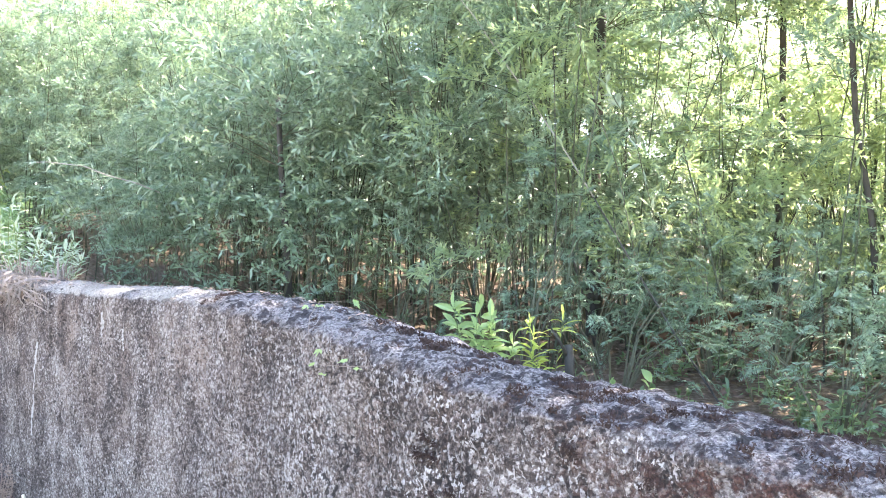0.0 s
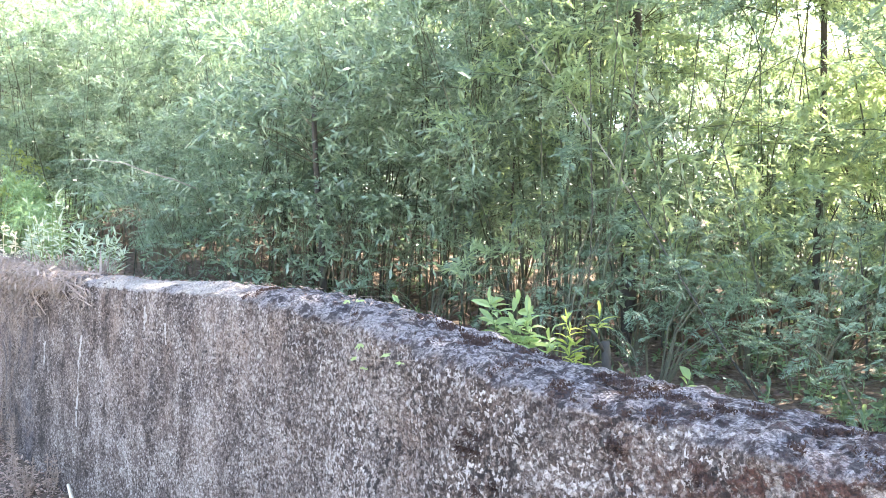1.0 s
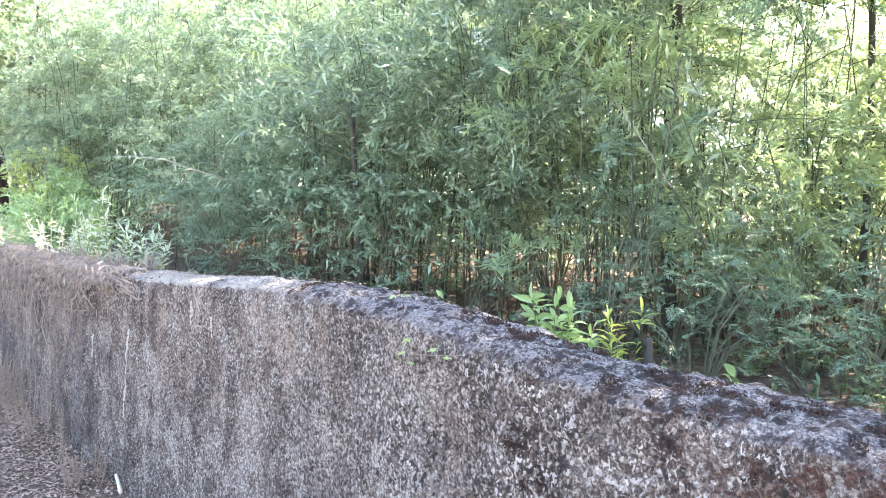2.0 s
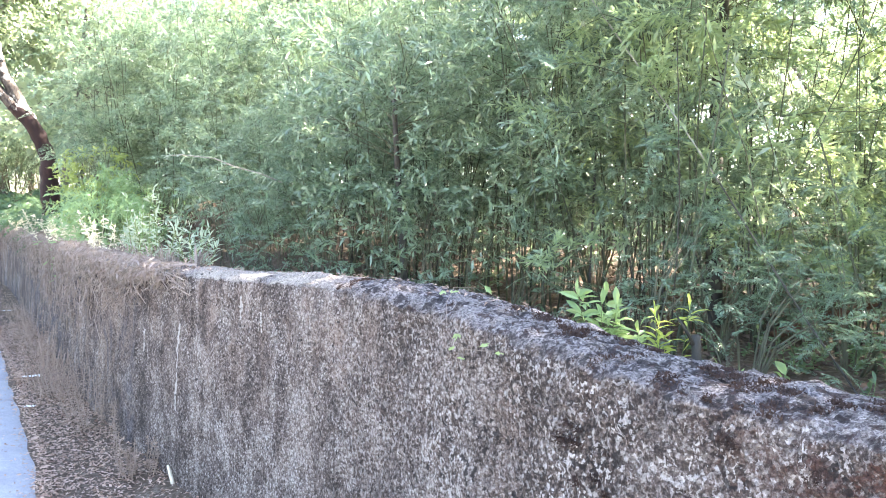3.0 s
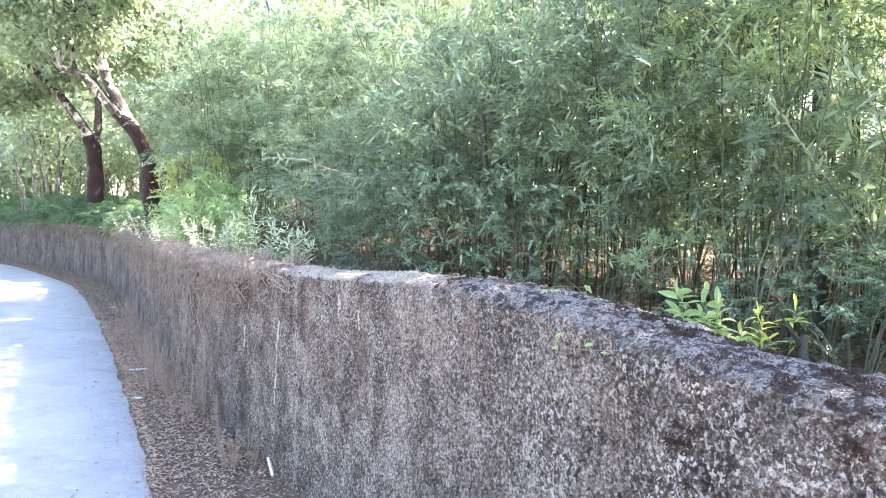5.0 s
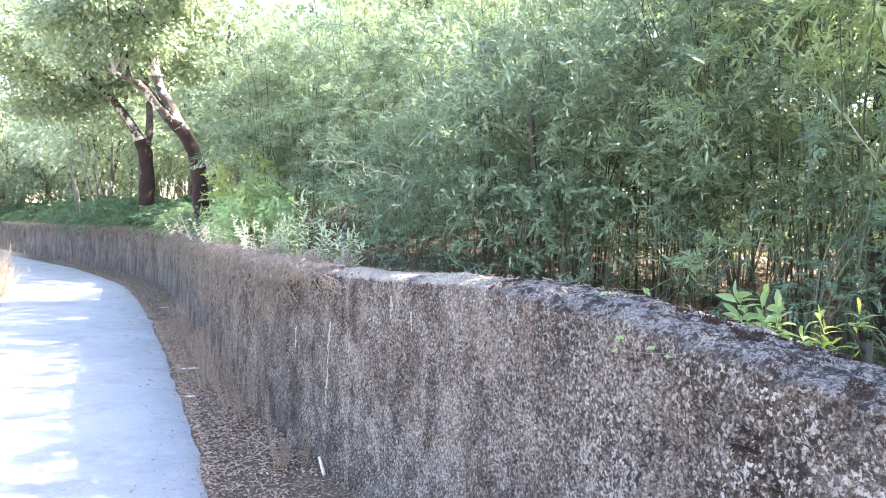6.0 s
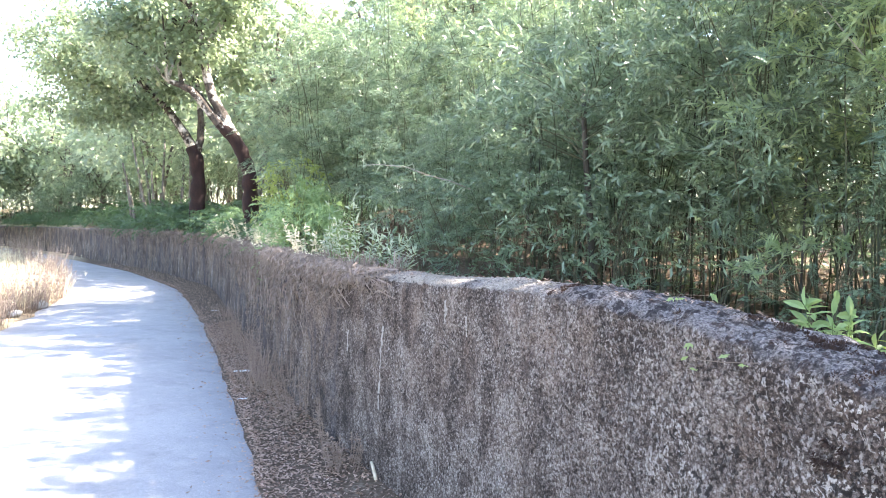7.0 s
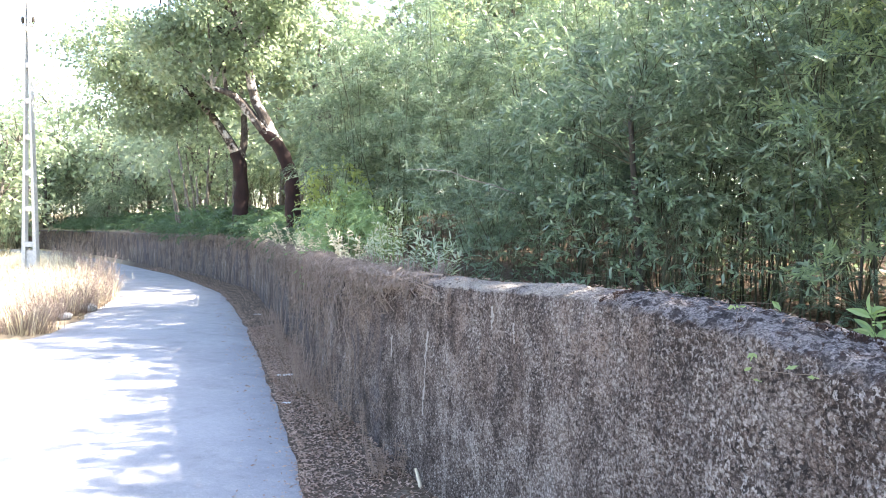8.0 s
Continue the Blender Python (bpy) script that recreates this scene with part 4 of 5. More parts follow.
make_tree("oak_tree", "oak with dark red stripped trunk behind the wall", 32,
          [(-16.3, 16.05, 1.3), (-16.31, 16.09, 2.03), (-16.28, 16.11, 2.88), (-16.33, 16.07, 3.45), (-16.41, 15.99, 3.78)], [0.27, 0.23, 0.2, 0.2, 0.19],
          [([(-16.38, 16.02, 3.7), (-16.54, 15.85, 4.1), (-16.69, 15.71, 4.43), (-16.87, 15.51, 4.83), (-17.14, 15.23, 5.21), (-17.8, 14.8, 6.0)], 0.15, 0.06),
           ([(-16.33, 16.07, 3.5), (-16.24, 16.16, 4.0), (-16.22, 16.17, 4.54), (-16.26, 16.14, 5.12), (-16.31, 16.09, 5.78), (-16.2, 16.2, 6.9)], 0.13, 0.05)],
          [((-17.6, 14.8, 6.2), (2.4, 2.4, 1.5)), ((-16.5, 16.0, 7.0), (2.4, 2.4, 1.5)), ((-18.8, 14.2, 5.0), (1.3, 1.2, 0.8)), ((-19.0, 13.9, 6.8), (1.4, 1.4, 1.1)), ((-17.2, 15.4, 4.7), (1.0, 1.0, 0.5))],
          27000, 0.14, 0.085, M_OAK, M_STRIP, M_CORK, "roadside oaks", clumps=170, clump_r=0.32)


def leaning_trunks():
    """Pale slim trees leaning at the foot of the wood."""
    rng = np.random.default_rng(79)
    for u, w, lean, h in ((29.4, 1.0, 0.42, 3.8), (30.0, 0.7, 0.22, 2.6), (30.0, 1.7, 0.14, 3.4), (29.0, 1.1, 0.30, 2.2), (30.0, 2.3, 0.10, 3.0), (31.0, 1.6, 0.36, 3.4), (28.0, 1.9, -0.05, 2.4), (32.5, 1.2, 0.18, 2.4)):
        foot = np.array(place(u, w))
        pts = stem_points(rng, h, (-0.77 * lean * 0.6 - 0.5 * lean, 0.3 * lean), 7, 0.04, foot - np.array([0, 0, 0.06]))
        v, f = tube(pts - foot, np.linspace(0.062, 0.032, 7), 8)
        ob = thing("leaning_tree", "slim pale young tree leaning at the edge of the wood", "tree", "leaning trees", foot)
        part("trunk", mesh_of("trunk", v, f, M_TRUNK, True), ob)
        end = pts[-1] - foot
        sprays = [spray(rng, end + rng.normal(size=3) * 0.3, unit(rng.normal(size=3)), 0.4, 12, 0.12, 0.05) for _ in range(24)]
        v, f = gather(rng, sprays, flat_leaves)
        part("crown", mesh_of("crown", v.tolist(), f.tolist(), M_OAK), ob)


leaning_trunks()


def woodland():
    """Slender pale-stemmed trees beyond the far wall and behind the thicket."""
    rng = np.random.default_rng(77)
    protos = []
    for n in range(4):
        h = (6.5, 7.5, 8.5, 6.0)[n]
        pts = stem_points(rng, h * 0.8, (rng.normal() * 0.08, rng.normal() * 0.08), 7, 0.05)
        limbs = []
        for k in range(5):
            s = pts[2 + k % 4]
            a = rng.uniform(0, 6.28)
            e = s + np.array([math.cos(a) * 1.2, math.sin(a) * 1.2, 1.3])
            limbs.append(([s, (s + e) / 2 + np.array([0, 0, 0.1]), e], 0.045, 0.015))
        crown = [((pts[-1][0], pts[-1][1], h * 0.75), (1.7, 1.7, h * 0.26)), ((pts[3][0], pts[3][1], h * 0.42), (1.9, 1.9, h * 0.2))]
        protos.append(make_tree("tree", "slender woodland tree with pale trunk and loose crown", 80 + n, [tuple(p) for p in pts], np.linspace(0.1, 0.03, 7), limbs, crown, 2000, 0.30, 0.15, M_WOOD, M_TRUNK, M_TRUNK, "woodland", clumps=44, clump_r=0.52))
    spots = []
    for u in np.arange(17, 60, 2.5):
        for w in (3.0, 6.5, 10.5):
            if w < 4 and u < 24:
                continue
            spots.append((u + rng.normal() * 0.5, w + rng.normal() * 0.6))
    for u in np.arange(0, 19, 2.4):
        for w in (13.0,):
            if w < 15 and u < 7:
                continue
            spots.append((u + rng.normal() * 0.5, w + rng.normal() * 0.6))
    for u in np.arange(57, 76, 3.2):
        for w in (2.0, -2.0, -6.0, -10.0):
            spots.append((u + rng.normal() * 0.5, w + rng.normal() * 0.6))
    for u in np.arange(42, 57, 2.8):
        spots.append((u + rng.normal() * 0.4, -4.9 + rng.normal() * 0.3))
    for i, (u, w) in enumerate(spots):
        p = place(u, w)
        s = rng.uniform(0.85, 1.15) * (1.3 if w > 12 else 1.2 if u > 56 else 1.0)
        m = pose(p.x, p.y, p.z, 0, 0, rng.uniform(0, 360)) @ Matrix.Scale(s, 4)
        if i < 4:
            protos[i].matrix_basis = m
        else:
            copy_thing(protos[int(rng.integers(4))], m)

    for u in np.arange(57.5, 70, 3.6):
        for w in np.arange(-16, 9, 3.0):
            p = place(u + rng.normal() * 0.4, w + rng.normal() * 0.5, None if w > 0.3 else 0.0)
            LOW.put(int(rng.integers(3)), pose(p.x, p.y, p.z - 0.02, 0, 0, rng.uniform(0, 360)) @ Matrix.Scale(2.5, 4))
    for u in np.arange(45, 57.5, 1.7):
        for w in (1.6, 3.4):
            p = place(u + rng.normal() * 0.4, w + rng.normal() * 0.4)
            LOW.put(int(rng.integers(3)), pose(p.x, p.y, p.z - 0.02, 0, 0, rng.uniform(0, 360)) @ Matrix.Scale(rng.uniform(1.1, 1.5), 4))
    for u in np.arange(44, 57, 1.9):
        p = place(u, -4.2 + rng.normal() * 0.2, 0.0)
        LOW.put(int(rng.integers(3)), pose(p.x, p.y, p.z - 0.02, 0, 0, rng.uniform(0, 360)) @ Matrix.Scale(1.2, 4))
    for u in np.arange(20, 58, 2.8):
        p = place(u + rng.normal() * 0.4, 11.5 + rng.normal() * 0.5)
        LOW.put(int(rng.integers(3)), pose(p.x, p.y, p.z - 0.02, 0, 0, rng.uniform(0, 360)) @ Matrix.Scale(2.4, 4))
    for w in np.arange(-12, 16, 2.6):
        p = place(71 + rng.normal() * 0.4, w, None if w > 0.3 else 0.0)
        LOW.put(int(rng.integers(3)), pose(p.x, p.y, p.z - 0.02, 0, 0, rng.uniform(0, 360)) @ Matrix.Scale(3.2, 4))
    for u in np.arange(16, 58, 2.4):
        for w in (3.6, 6.0, 8.5):
            if w < 4 and not 23 < u < 45:
                continue
            p = place(u + rng.normal() * 0.4, w + rng.normal() * 0.5)
            LOW.put(int(rng.integers(3)), pose(p.x, p.y, p.z - 0.02, 0, 0, rng.uniform(0, 360)) @ Matrix.Scale(rng.uniform(1.1, 1.6), 4))


woodland()


# ---- plants on and by the wall ----
def make_plant(name, label, seed, height, stems, per, leaf, wid, mat, spread=0.25, group="", lean=0.35, tip=None):
    """A small herb: thin stems with pointed leaves set along them."""
    rng = np.random.default_rng(seed)
    ob = thing(name, label, "plant", group)
    for s in range(stems):
        a = rng.uniform(0, 6.28)
        h = height * rng.uniform(0.65, 1.0)
        pts = stem_points(rng, h, (lean * math.cos(a), lean * math.sin(a)), 6, 0.08, (spread * rng.random() * math.cos(a), spread * rng.random() * math.sin(a), -0.02))
        v, f = tube(pts, np.linspace(0.0035, 0.0015, 6), 4)
        part("stem", mesh_of("stem", v, f, tip or M_STALK, True), ob)
        t = np.sort(rng.uniform(0.15, 1.0, per)) * 4.99
        k = t.astype(int)
        pos = pts[k] + (pts[k + 1] - pts[k]) * (t - k)[:, None]
        turn = np.arange(per) * 2.4 + rng.uniform(0, 6)
        way = np.stack([np.cos(turn), np.sin(turn), rng.uniform(0.15, 0.9, per)], 1)
        way[-2:] = [0, 0, 1] + rng.normal(size=(2, 3)) * 0.3
        v, f = (oval_leaves if wid > 0.018 else leaves)(rng, pos, way, leaf * rng.uniform(0.65, 1.15, per), wid * rng.uniform(0.7, 1.15, per), 0.35)
        part("foliage", mesh_of("foliage", v.tolist(), f.tolist(), mat), ob)
    return ob


def at(u, w, z=None, turn=0.0):
    p = place(u, w, z)
    return pose(p.x, p.y, p.z, 0, 0, turn)


p = make_plant("seedling", "bright yellow-green seedling with narrow leaves", 51, 0.72, 5, 26, 0.12, 0.020, M_LIME, 0.04, lean=0.05)
p.matrix_basis = pose(0.25, 3.79, 0.55)
p = make_plant("leafy_plant", "fresh green plant with broad pointed leaves", 52, 0.72, 8, 30, 0.11, 0.034, M_FRESH, 0.13, lean=0.12)
p.matrix_basis = pose(-0.03, 3.5, 0.62)
p = make_plant("leafy_plant", "small green plant growing behind the wall", 53, 0.42, 2, 9, 0.09, 0.045, M_FRESH, 0.08)
p.matrix_basis = pose(0.66, 3.6, 0.58)


def understory():
    rng = np.random.default_rng(61)
    kinds = Stock([make_plant("leafy_plant", "green woodland plant with pointed oval leaves", 54 + i, h, 5, 12, l, wd, M_FERN, 0.2, "plants on the bank") for i, (h, l, wd) in enumerate(((0.24, 0.065, 0.026), (0.36, 0.075, 0.022), (0.18, 0.055, 0.027)))])
    for i in range(56):
        u, w = rng.uniform(-0.5, 6.0), rng.uniform(0.9, 4.0)
        if w < 2.3 and 1.6 < u < 3.0:
            continue
        kinds.put(int(rng.integers(3)), at(u, w, None, rng.uniform(0, 360)))
    for i in range(10):
        u, w = rng.uniform(-0.3, 2.6), rng.uniform(1.0, 3.2)
        kinds.put(int(rng.integers(3)), at(u, w, None, rng.uniform(0, 360)))
    for i in range(20):
        u, w = rng.uniform(-0.2, 2.0), rng.uniform(0.6, 2.2)
        kinds.put(int(rng.integers(3)), at(u, w, None, rng.uniform(0, 360)))
    for i in range(26):
        u, w = rng.uniform(5.0, 13.5), rng.uniform(0.6, 1.6)
        kinds.put(int(rng.integers(3)), at(u, w, None, rng.uniform(0, 360)))


understory()


def thin_canes():
    """Thin bare canes standing and leaning between the bushes."""
    rng = np.random.default_rng(66)
    for i in range(150):
        few = i < 46
        u, w = (rng.uniform(-0.8, 3.6), rng.uniform(2.9, 4.8)) if few else (rng.uniform(2.6, 7.5), rng.uniform(2.3, 4.4))
        foot = np.array(place(u, w))
        pts = stem_points(rng, rng.uniform(0.8, 1.6) if few else rng.uniform(1.5, 2.7), rng.normal(size=2) * (0.16 if few else 0.06), 7, 0.05 if few else 0.03, foot - np.array([0, 0, 0.04]))
        r = rng.uniform(0.004, 0.010)
        bare_stem("cane", "thin bare cane among the bushes", [tuple(q) for q in pts], r, r * 0.6, M_DARK if i % 3 == 0 else M_SHOOT)


thin_canes()

# weeds on the crest
b = make_shrub(71, 1.15, 0.33, 4500, 0.085, 0.012, M_BUSH, "feathery light green bush behind the wall", "bush", "", 18, M_STALK)
b.matrix_basis = at(9.6, 0.5, 0.95)
b = make_shrub(72, 0.85, 0.3, 3400, 0.08, 0.012, M_BUSH, "feathery light green bush behind the wall", "bush", "", 18, M_STALK)
b.matrix_basis = at(8.6, 0.48, 0.9)
b = make_shrub(73, 1.6, 0.36, 2600, 0.06, 0.024, M_YELLOW, "yellow-green shrub lit from behind", "shrub", "", 14)
b.matrix_basis = at(10.2, 0.6, 1.08)
for i, (u, w, h, lab) in enumerate(((5.55, 0.22, 0.46, 0), (5.2, 0.2, 0.30, 0), (4.85, 0.24, 0.26, 1), (4.66, 0.27, 0.2, 1), (5.85, 0.2, 0.32, 0), (6.3, 0.22, 0.28, 0))):
    q = make_plant("weed", "grey-green leafy weed rooted on the wall top", 90 + i, h * 1.35, 6, 14, 0.085, 0.016, M_GREY, 0.1, "weeds on the wall top", 0.3)
    q.matrix_basis = at(u, w, float(crest(u)) - 0.03, 40 * i)


def make_grass(name, label, seed, count, height, spread, mat, group="", heads=0):
    """A tuft of bent blades, some with seed heads."""
    rng = np.random.default_rng(seed)
    a = rng.uniform(0, 6.28, count)
    r = spread * np.sqrt(rng.random(count))
    foot = np.stack([r * np.cos(a), r * np.sin(a), np.full(count, -0.01)], 1)
    out = np.stack([np.cos(a), np.sin(a), 0 * a], 1) * rng.uniform(0.1, 0.85, (count, 1)) + rng.normal(size=(count, 3)) * [0.12, 0.12, 0]
    h = height * rng.uniform(0.45, 1.0, count)[:, None]
    mid = foot + out * h * 0.4 + np.array([0, 0, 1]) * h * 0.6
    tip = foot + out * h + np.array([0, 0, 1]) * h * rng.uniform(0.7, 1.0, (count, 1))
    side = unit(np.cross(out + [0, 0, 0.01], [0, 0, 1.0])) * rng.uniform(0.0018, 0.0055, (count, 1))
    v = np.stack([foot - side, foot + side, mid + side, tip, mid - side], 1).reshape(-1, 3)
    k = np.arange(count)[:, None] * 5
    f = np.concatenate([k + [[0, 1, 2, 4]]], 0).tolist() + np.concatenate([k + [[4, 2, 3]]], 0).tolist()
    ob = thing(name, label, "grass", group)
    part("blade", mesh_of("blade", v.tolist(), f, mat), ob)["kind"] = "stuff"
    if heads:
        n = heads * 14
        pick = rng.integers(0, count, heads)
        pos = np.repeat(tip[pick], 14, 0) + rng.normal(size=(n, 3)) * [0.008, 0.008, 0.03]
        vv, ff = flat_leaves(rng, pos, rng.normal(size=(n, 3)) + [0, 0, 1], np.full(n, 0.022), np.full(n, 0.009))
        part("seed_head", mesh_of("seed_head", vv.tolist(), ff.tolist(), mat), ob)["kind"] = "stuff"
    return ob


def dry_growth():
    rng = np.random.default_rng(101)
    foot = Stock([make_grass("grass_tuft", "dry straw-coloured weeds at the foot of the wall", 110 + i, 60, h, 0.2, M_HAY, "dry weeds along the wall", 5) for i, h in enumerate((0.24, 0.36, 0.46))])
    for i, u in enumerate(np.arange(4.9, 13, 0.24)):
        if rng.random() < 0.25:
            foot.put(i if u > 6.5 else 0, at(u, -rng.uniform(0.05, 0.25), 0.03, rng.uniform(0, 360)))
    stalks = Stock([make_plant("dead_stalk", "brown dead stalks leaning on the wall", 115 + i, h, 6, 26, 0.045, 0.008, M_HAY, 0.22, "dry weeds along the wall", 0.3, M_HAY) for i, h in enumerate((0.35, 0.6, 0.45))])
    for u in np.arange(5.2, 11.8, 0.25):
        stalks.put(int(rng.integers(3)), at(u + rng.normal() * 0.08, -rng.uniform(0.06, 0.13), 0.03, rng.uniform(0, 360)))
    dead = Stock([make_plant("dead_weed", "pale dead weed drooping on the wall top", 118 + i, h, 7, 16, 0.06, 0.02, M_STRAW, 0.14, "dead weeds on the wall top", 0.5, M_STRAW) for i, h in enumerate((0.3, 0.42))])
    for i, (u, w) in enumerate(((6.55, 0.1), (6.95, 0.15), (8.75, 0.12), (9.15, 0.08), (9.7, 0.15), (11.2, 0.12), (12.3, 0.1), (13.1, 0.15), (14.6, 0.1), (15.8, 0.12), (17.4, 0.1), (19.0, 0.14))):
        dead.put(i, at(u, w, float(crest(u)) - 0.03, 70 * i))
    crestg = Stock([make_grass("grass_tuft", "tuft of dry grass on the wall top", 120 + i, 34, h, 0.08, M_DEAD, "dry grass on the wall top", 0) for i, h in enumerate((0.11, 0.2))])
    for u in (4.6, 4.9, 5.1, 5.4, 5.7, 6.0, 6.2, 6.6, 6.9, 7.3, 7.6, 8.0, 8.4, 8.8, 9.3, 9.8, 10.4, 10.7, 11.3, 12.0, 12.4, 12.8, 13.2, 13.6, 14.2, 14.7, 15.1, 15.5, 16.1, 16.6, 17.0, 17.6, 18.1, 18.5, 19.2, 20.0, 20.6, 21.5, 22.2, 23.0, 24.0, 25.0, 26.0, 27.0):
        crestg.put(int(rng.integers(2)), at(u, rng.uniform(0.08, 0.25), float(crest(u)) - 0.02, rng.uniform(0, 360)))
    verge = Stock([make_grass("grass_tuft", "sunlit dry verge grass with seed heads", 130 + i, 95, h, 0.24, M_STRAW, "dry grass on the verge", 14) for i, h in enumerate((0.45, 0.65, 0.85))])
    weeds = Stock([make_grass("grass_tuft", "grey-brown dead weeds at the road edge", 135 + i, 120, h, 0.2, M_DEAD, "dry grass on the verge", 10) for i, h in enumerate((0.35, 0.6))])
    for i in range(230):
        u = rng.uniform(10.5, 32)
        l = road_edges(u)[1]
        off = abs(rng.normal()) * 1.3
        kind = weeds if off < 0.7 and rng.random() < 0.7 else verge
        kind.put(int(rng.integers(3)), at(u, l - 0.1 - off, 0.0, rng.uniform(0, 360)))


dry_growth()


def verge_weeds():
    """Tall dead weeds with side shoots at the road's edge."""
    rng = np.random.default_rng(139)
    kinds = Stock([make_plant("dead_weed", "tall brown dead weed on the verge", 136 + i, h, 5, 26, 0.045, 0.014, M_DEAD, 0.2, "dead weeds on the verge", 0.2, M_DEAD) for i, h in enumerate((0.6, 0.9, 1.15))])
    for i in range(30):
        u = rng.uniform(12.2, 16.8)
        kinds.put(int(rng.integers(3)), at(u, road_edges(u)[1] + 0.05 - 0.5 * rng.random(), 0.0, rng.uniform(0, 360)))
    for i in range(40):
        u = rng.uniform(17, 25)
        kinds.put(int(rng.integers(3)), at(u, road_edges(u)[1] + 0.1 - 0.7 * rng.random(), 0.0, rng.uniform(0, 360)))
    for i in range(36):
        u = rng.uniform(24, 34)
        kinds.put(int(rng.integers(3)), at(u, road_edges(u)[1] + 0.2 - 0.8 * rng.random(), 0.0, rng.uniform(0, 360)) @ Matrix.Scale(1.25, 4))
    for i in range(34):
        u = rng.uniform(11.5, 26)
        kinds.put(int(rng.integers(3)), at(u, road_edges(u)[1] - 0.05 - abs(rng.normal()) * 0.6, 0.0, rng.uniform(0, 360)))


verge_weeds()


def hanging_creeper(name, label, u0, u1, seed, count, long):
    """Dead creeper hanging down the wall's face in thin strands."""
    rng = np.random.default_rng(seed)
    mid = place((u0 + u1) / 2, 0, float(crest((u0 + u1) / 2)))
    ob = thing(name, label, "creeper", "dead creeper on the wall", mid)
    strands, b, w = [], [], []
    for s in range(count):
        u = rng.uniform(u0, u1)
        z = float(crest(u))
        ln = long * rng.uniform(0.15, 1.0) ** 1.3
        pts = []
        uu = u
        for k in range(7):
            t = k / 6
            uu += rng.normal() * 0.09
            if t < 0.2:
                q = place(uu, 0.14 * (1 - t / 0.2) - 0.035, z + 0.02)
            else:
                q = place(uu, -0.045 - 0.03 * rng.random() - 0.05 * (1 - z + (t - 0.2) * ln) * 0.3, z - (t - 0.2) * ln)
            pts.append(q - mid)
            for _ in range(2):
                b.append(np.array(q - mid) + rng.normal(size=3) * 0.02)
                w.append(rng.normal(size=3) * 0.9 + np.array([0, 0, -0.8]))
        strands.append(tube(pts, [0.004] * 3 + [0.003] * 4, 3))
    v, f = joined(strands)
    part("strand", mesh_of("strand", v, f, M_DEAD), ob)["kind"] = "stuff"
    n = len(b)
    v, f = leaves(rng, np.array(b), np.array(w), rng.uniform(0.025, 0.075, n), rng.uniform(0.006, 0.016, n))
    part("dead_leaf", mesh_of("dead_leaf", v.tolist(), f.tolist(), M_DEAD), ob)["kind"] = "stuff"


for i, (a, c, n, l) in enumerate(((4.35, 5.1, 60, 0.16), (5.1, 6.3, 90, 0.4), (6.3, 7.4, 70, 0.8), (7.4, 8.6, 75, 1.0), (8.6, 10.0, 80, 1.0), (10.0, 11.8, 70, 0.8), (11.8, 14.2, 70, 0.55), (14.2, 17.0, 75, 0.45), (17.0, 20.0, 80, 0.45), (20.0, 24.0, 90, 0.4), (24.0, 30.0, 110, 0.4), (30.0, 40.0, 120, 0.4))):
    hanging_creeper("creeper", "dry brown creeper hanging over the wall", a, c, 140 + i, n, l)


def green_creeper():
    rng = np.random.default_rng(150)
    z = float(crest(1.85))
    org = place(1.85, 0.0, z)
    ob = thing("creeper", "thin green creeper trailing over the wall top", "creeper", "", org)
    line = [place(2.0, 0.3, z + 0.02), place(1.95, 0.12, z + 0.035), place(1.85, 0.01, z + 0.0), place(1.78, -0.045, z - 0.08), place(1.7, -0.055, z - 0.13), place(1.58, -0.05, z - 0.12), place(1.45, -0.05, z - 0.10)]
    v, f = tube([q - org for q in line], [0.0012] * 7, 4)
    part("stem", mesh_of("stem", v, f, M_DEAD, True), ob)
    for q, s in ((line[0], 0.06), (line[1], 0.05), (line[2], 0.04), (line[3], 0.042), (line[4], 0.045), (line[4], 0.04), (line[5], 0.05), (line[6], 0.04)):
        b = np.repeat(np.array([q - org]) + rng.normal(size=(1, 3)) * 0.02, 3, 0)
        d = rng.normal(size=3) * 0.5 + np.array([0.2, -0.5, 0.1])
        side = np.cross(unit(d), [0, 0, 1.0])
        way = np.stack([d + side * 0.8, d, d - side * 0.8])
        v, f = leaves(rng, b, way, np.array([0.6, 0.8, 0.6]) * s, np.array([0.28, 0.34, 0.28]) * s)
        part("leaf", mesh_of("leaf", v.tolist(), f.tolist(), M_FRESH), ob)


green_creeper()


def groundcover():
    """Low green growth along the top of the far bank."""
    rng = np.random.default_rng(160)
    kinds = Stock([make_shrub(161 + i, h, r, 680, 0.12, 0.034, M_BRACKEN, "low green bracken on the bank above the wall", "bracken", "bracken above the wall", 20, M_STALK, frond) for i, (h, r) in enumerate(((0.36, 0.65), (0.5, 0.75), (0.28, 0.6)))])
    for u in np.arange(13.2, 56, 0.8):
        for w in (0.85, 2.0, 3.2) if u < 24 else (0.85, 2.2):
            if rng.random() < 0.22:
                continue
            size = rng.uniform(0.7, 1.35) * (1.35 if 24 < u < 36 else 1.0)
            kinds.put(int(rng.integers(3)), at(u + rng.normal() * 0.25, w + rng.normal() * 0.2, None, rng.uniform(0, 360)) @ Matrix.Scale(size, 4))
    for u in np.arange(11.5, 30, 0.7):
        if rng.random() < 0.75:
            kinds.put(int(rng.integers(3)), at(u + rng.normal() * 0.2, 0.55, float(crest(u)) - 0.12, rng.uniform(0, 360)) @ Matrix.Scale(rng.uniform(0.45, 0.8), 4))


groundcover()


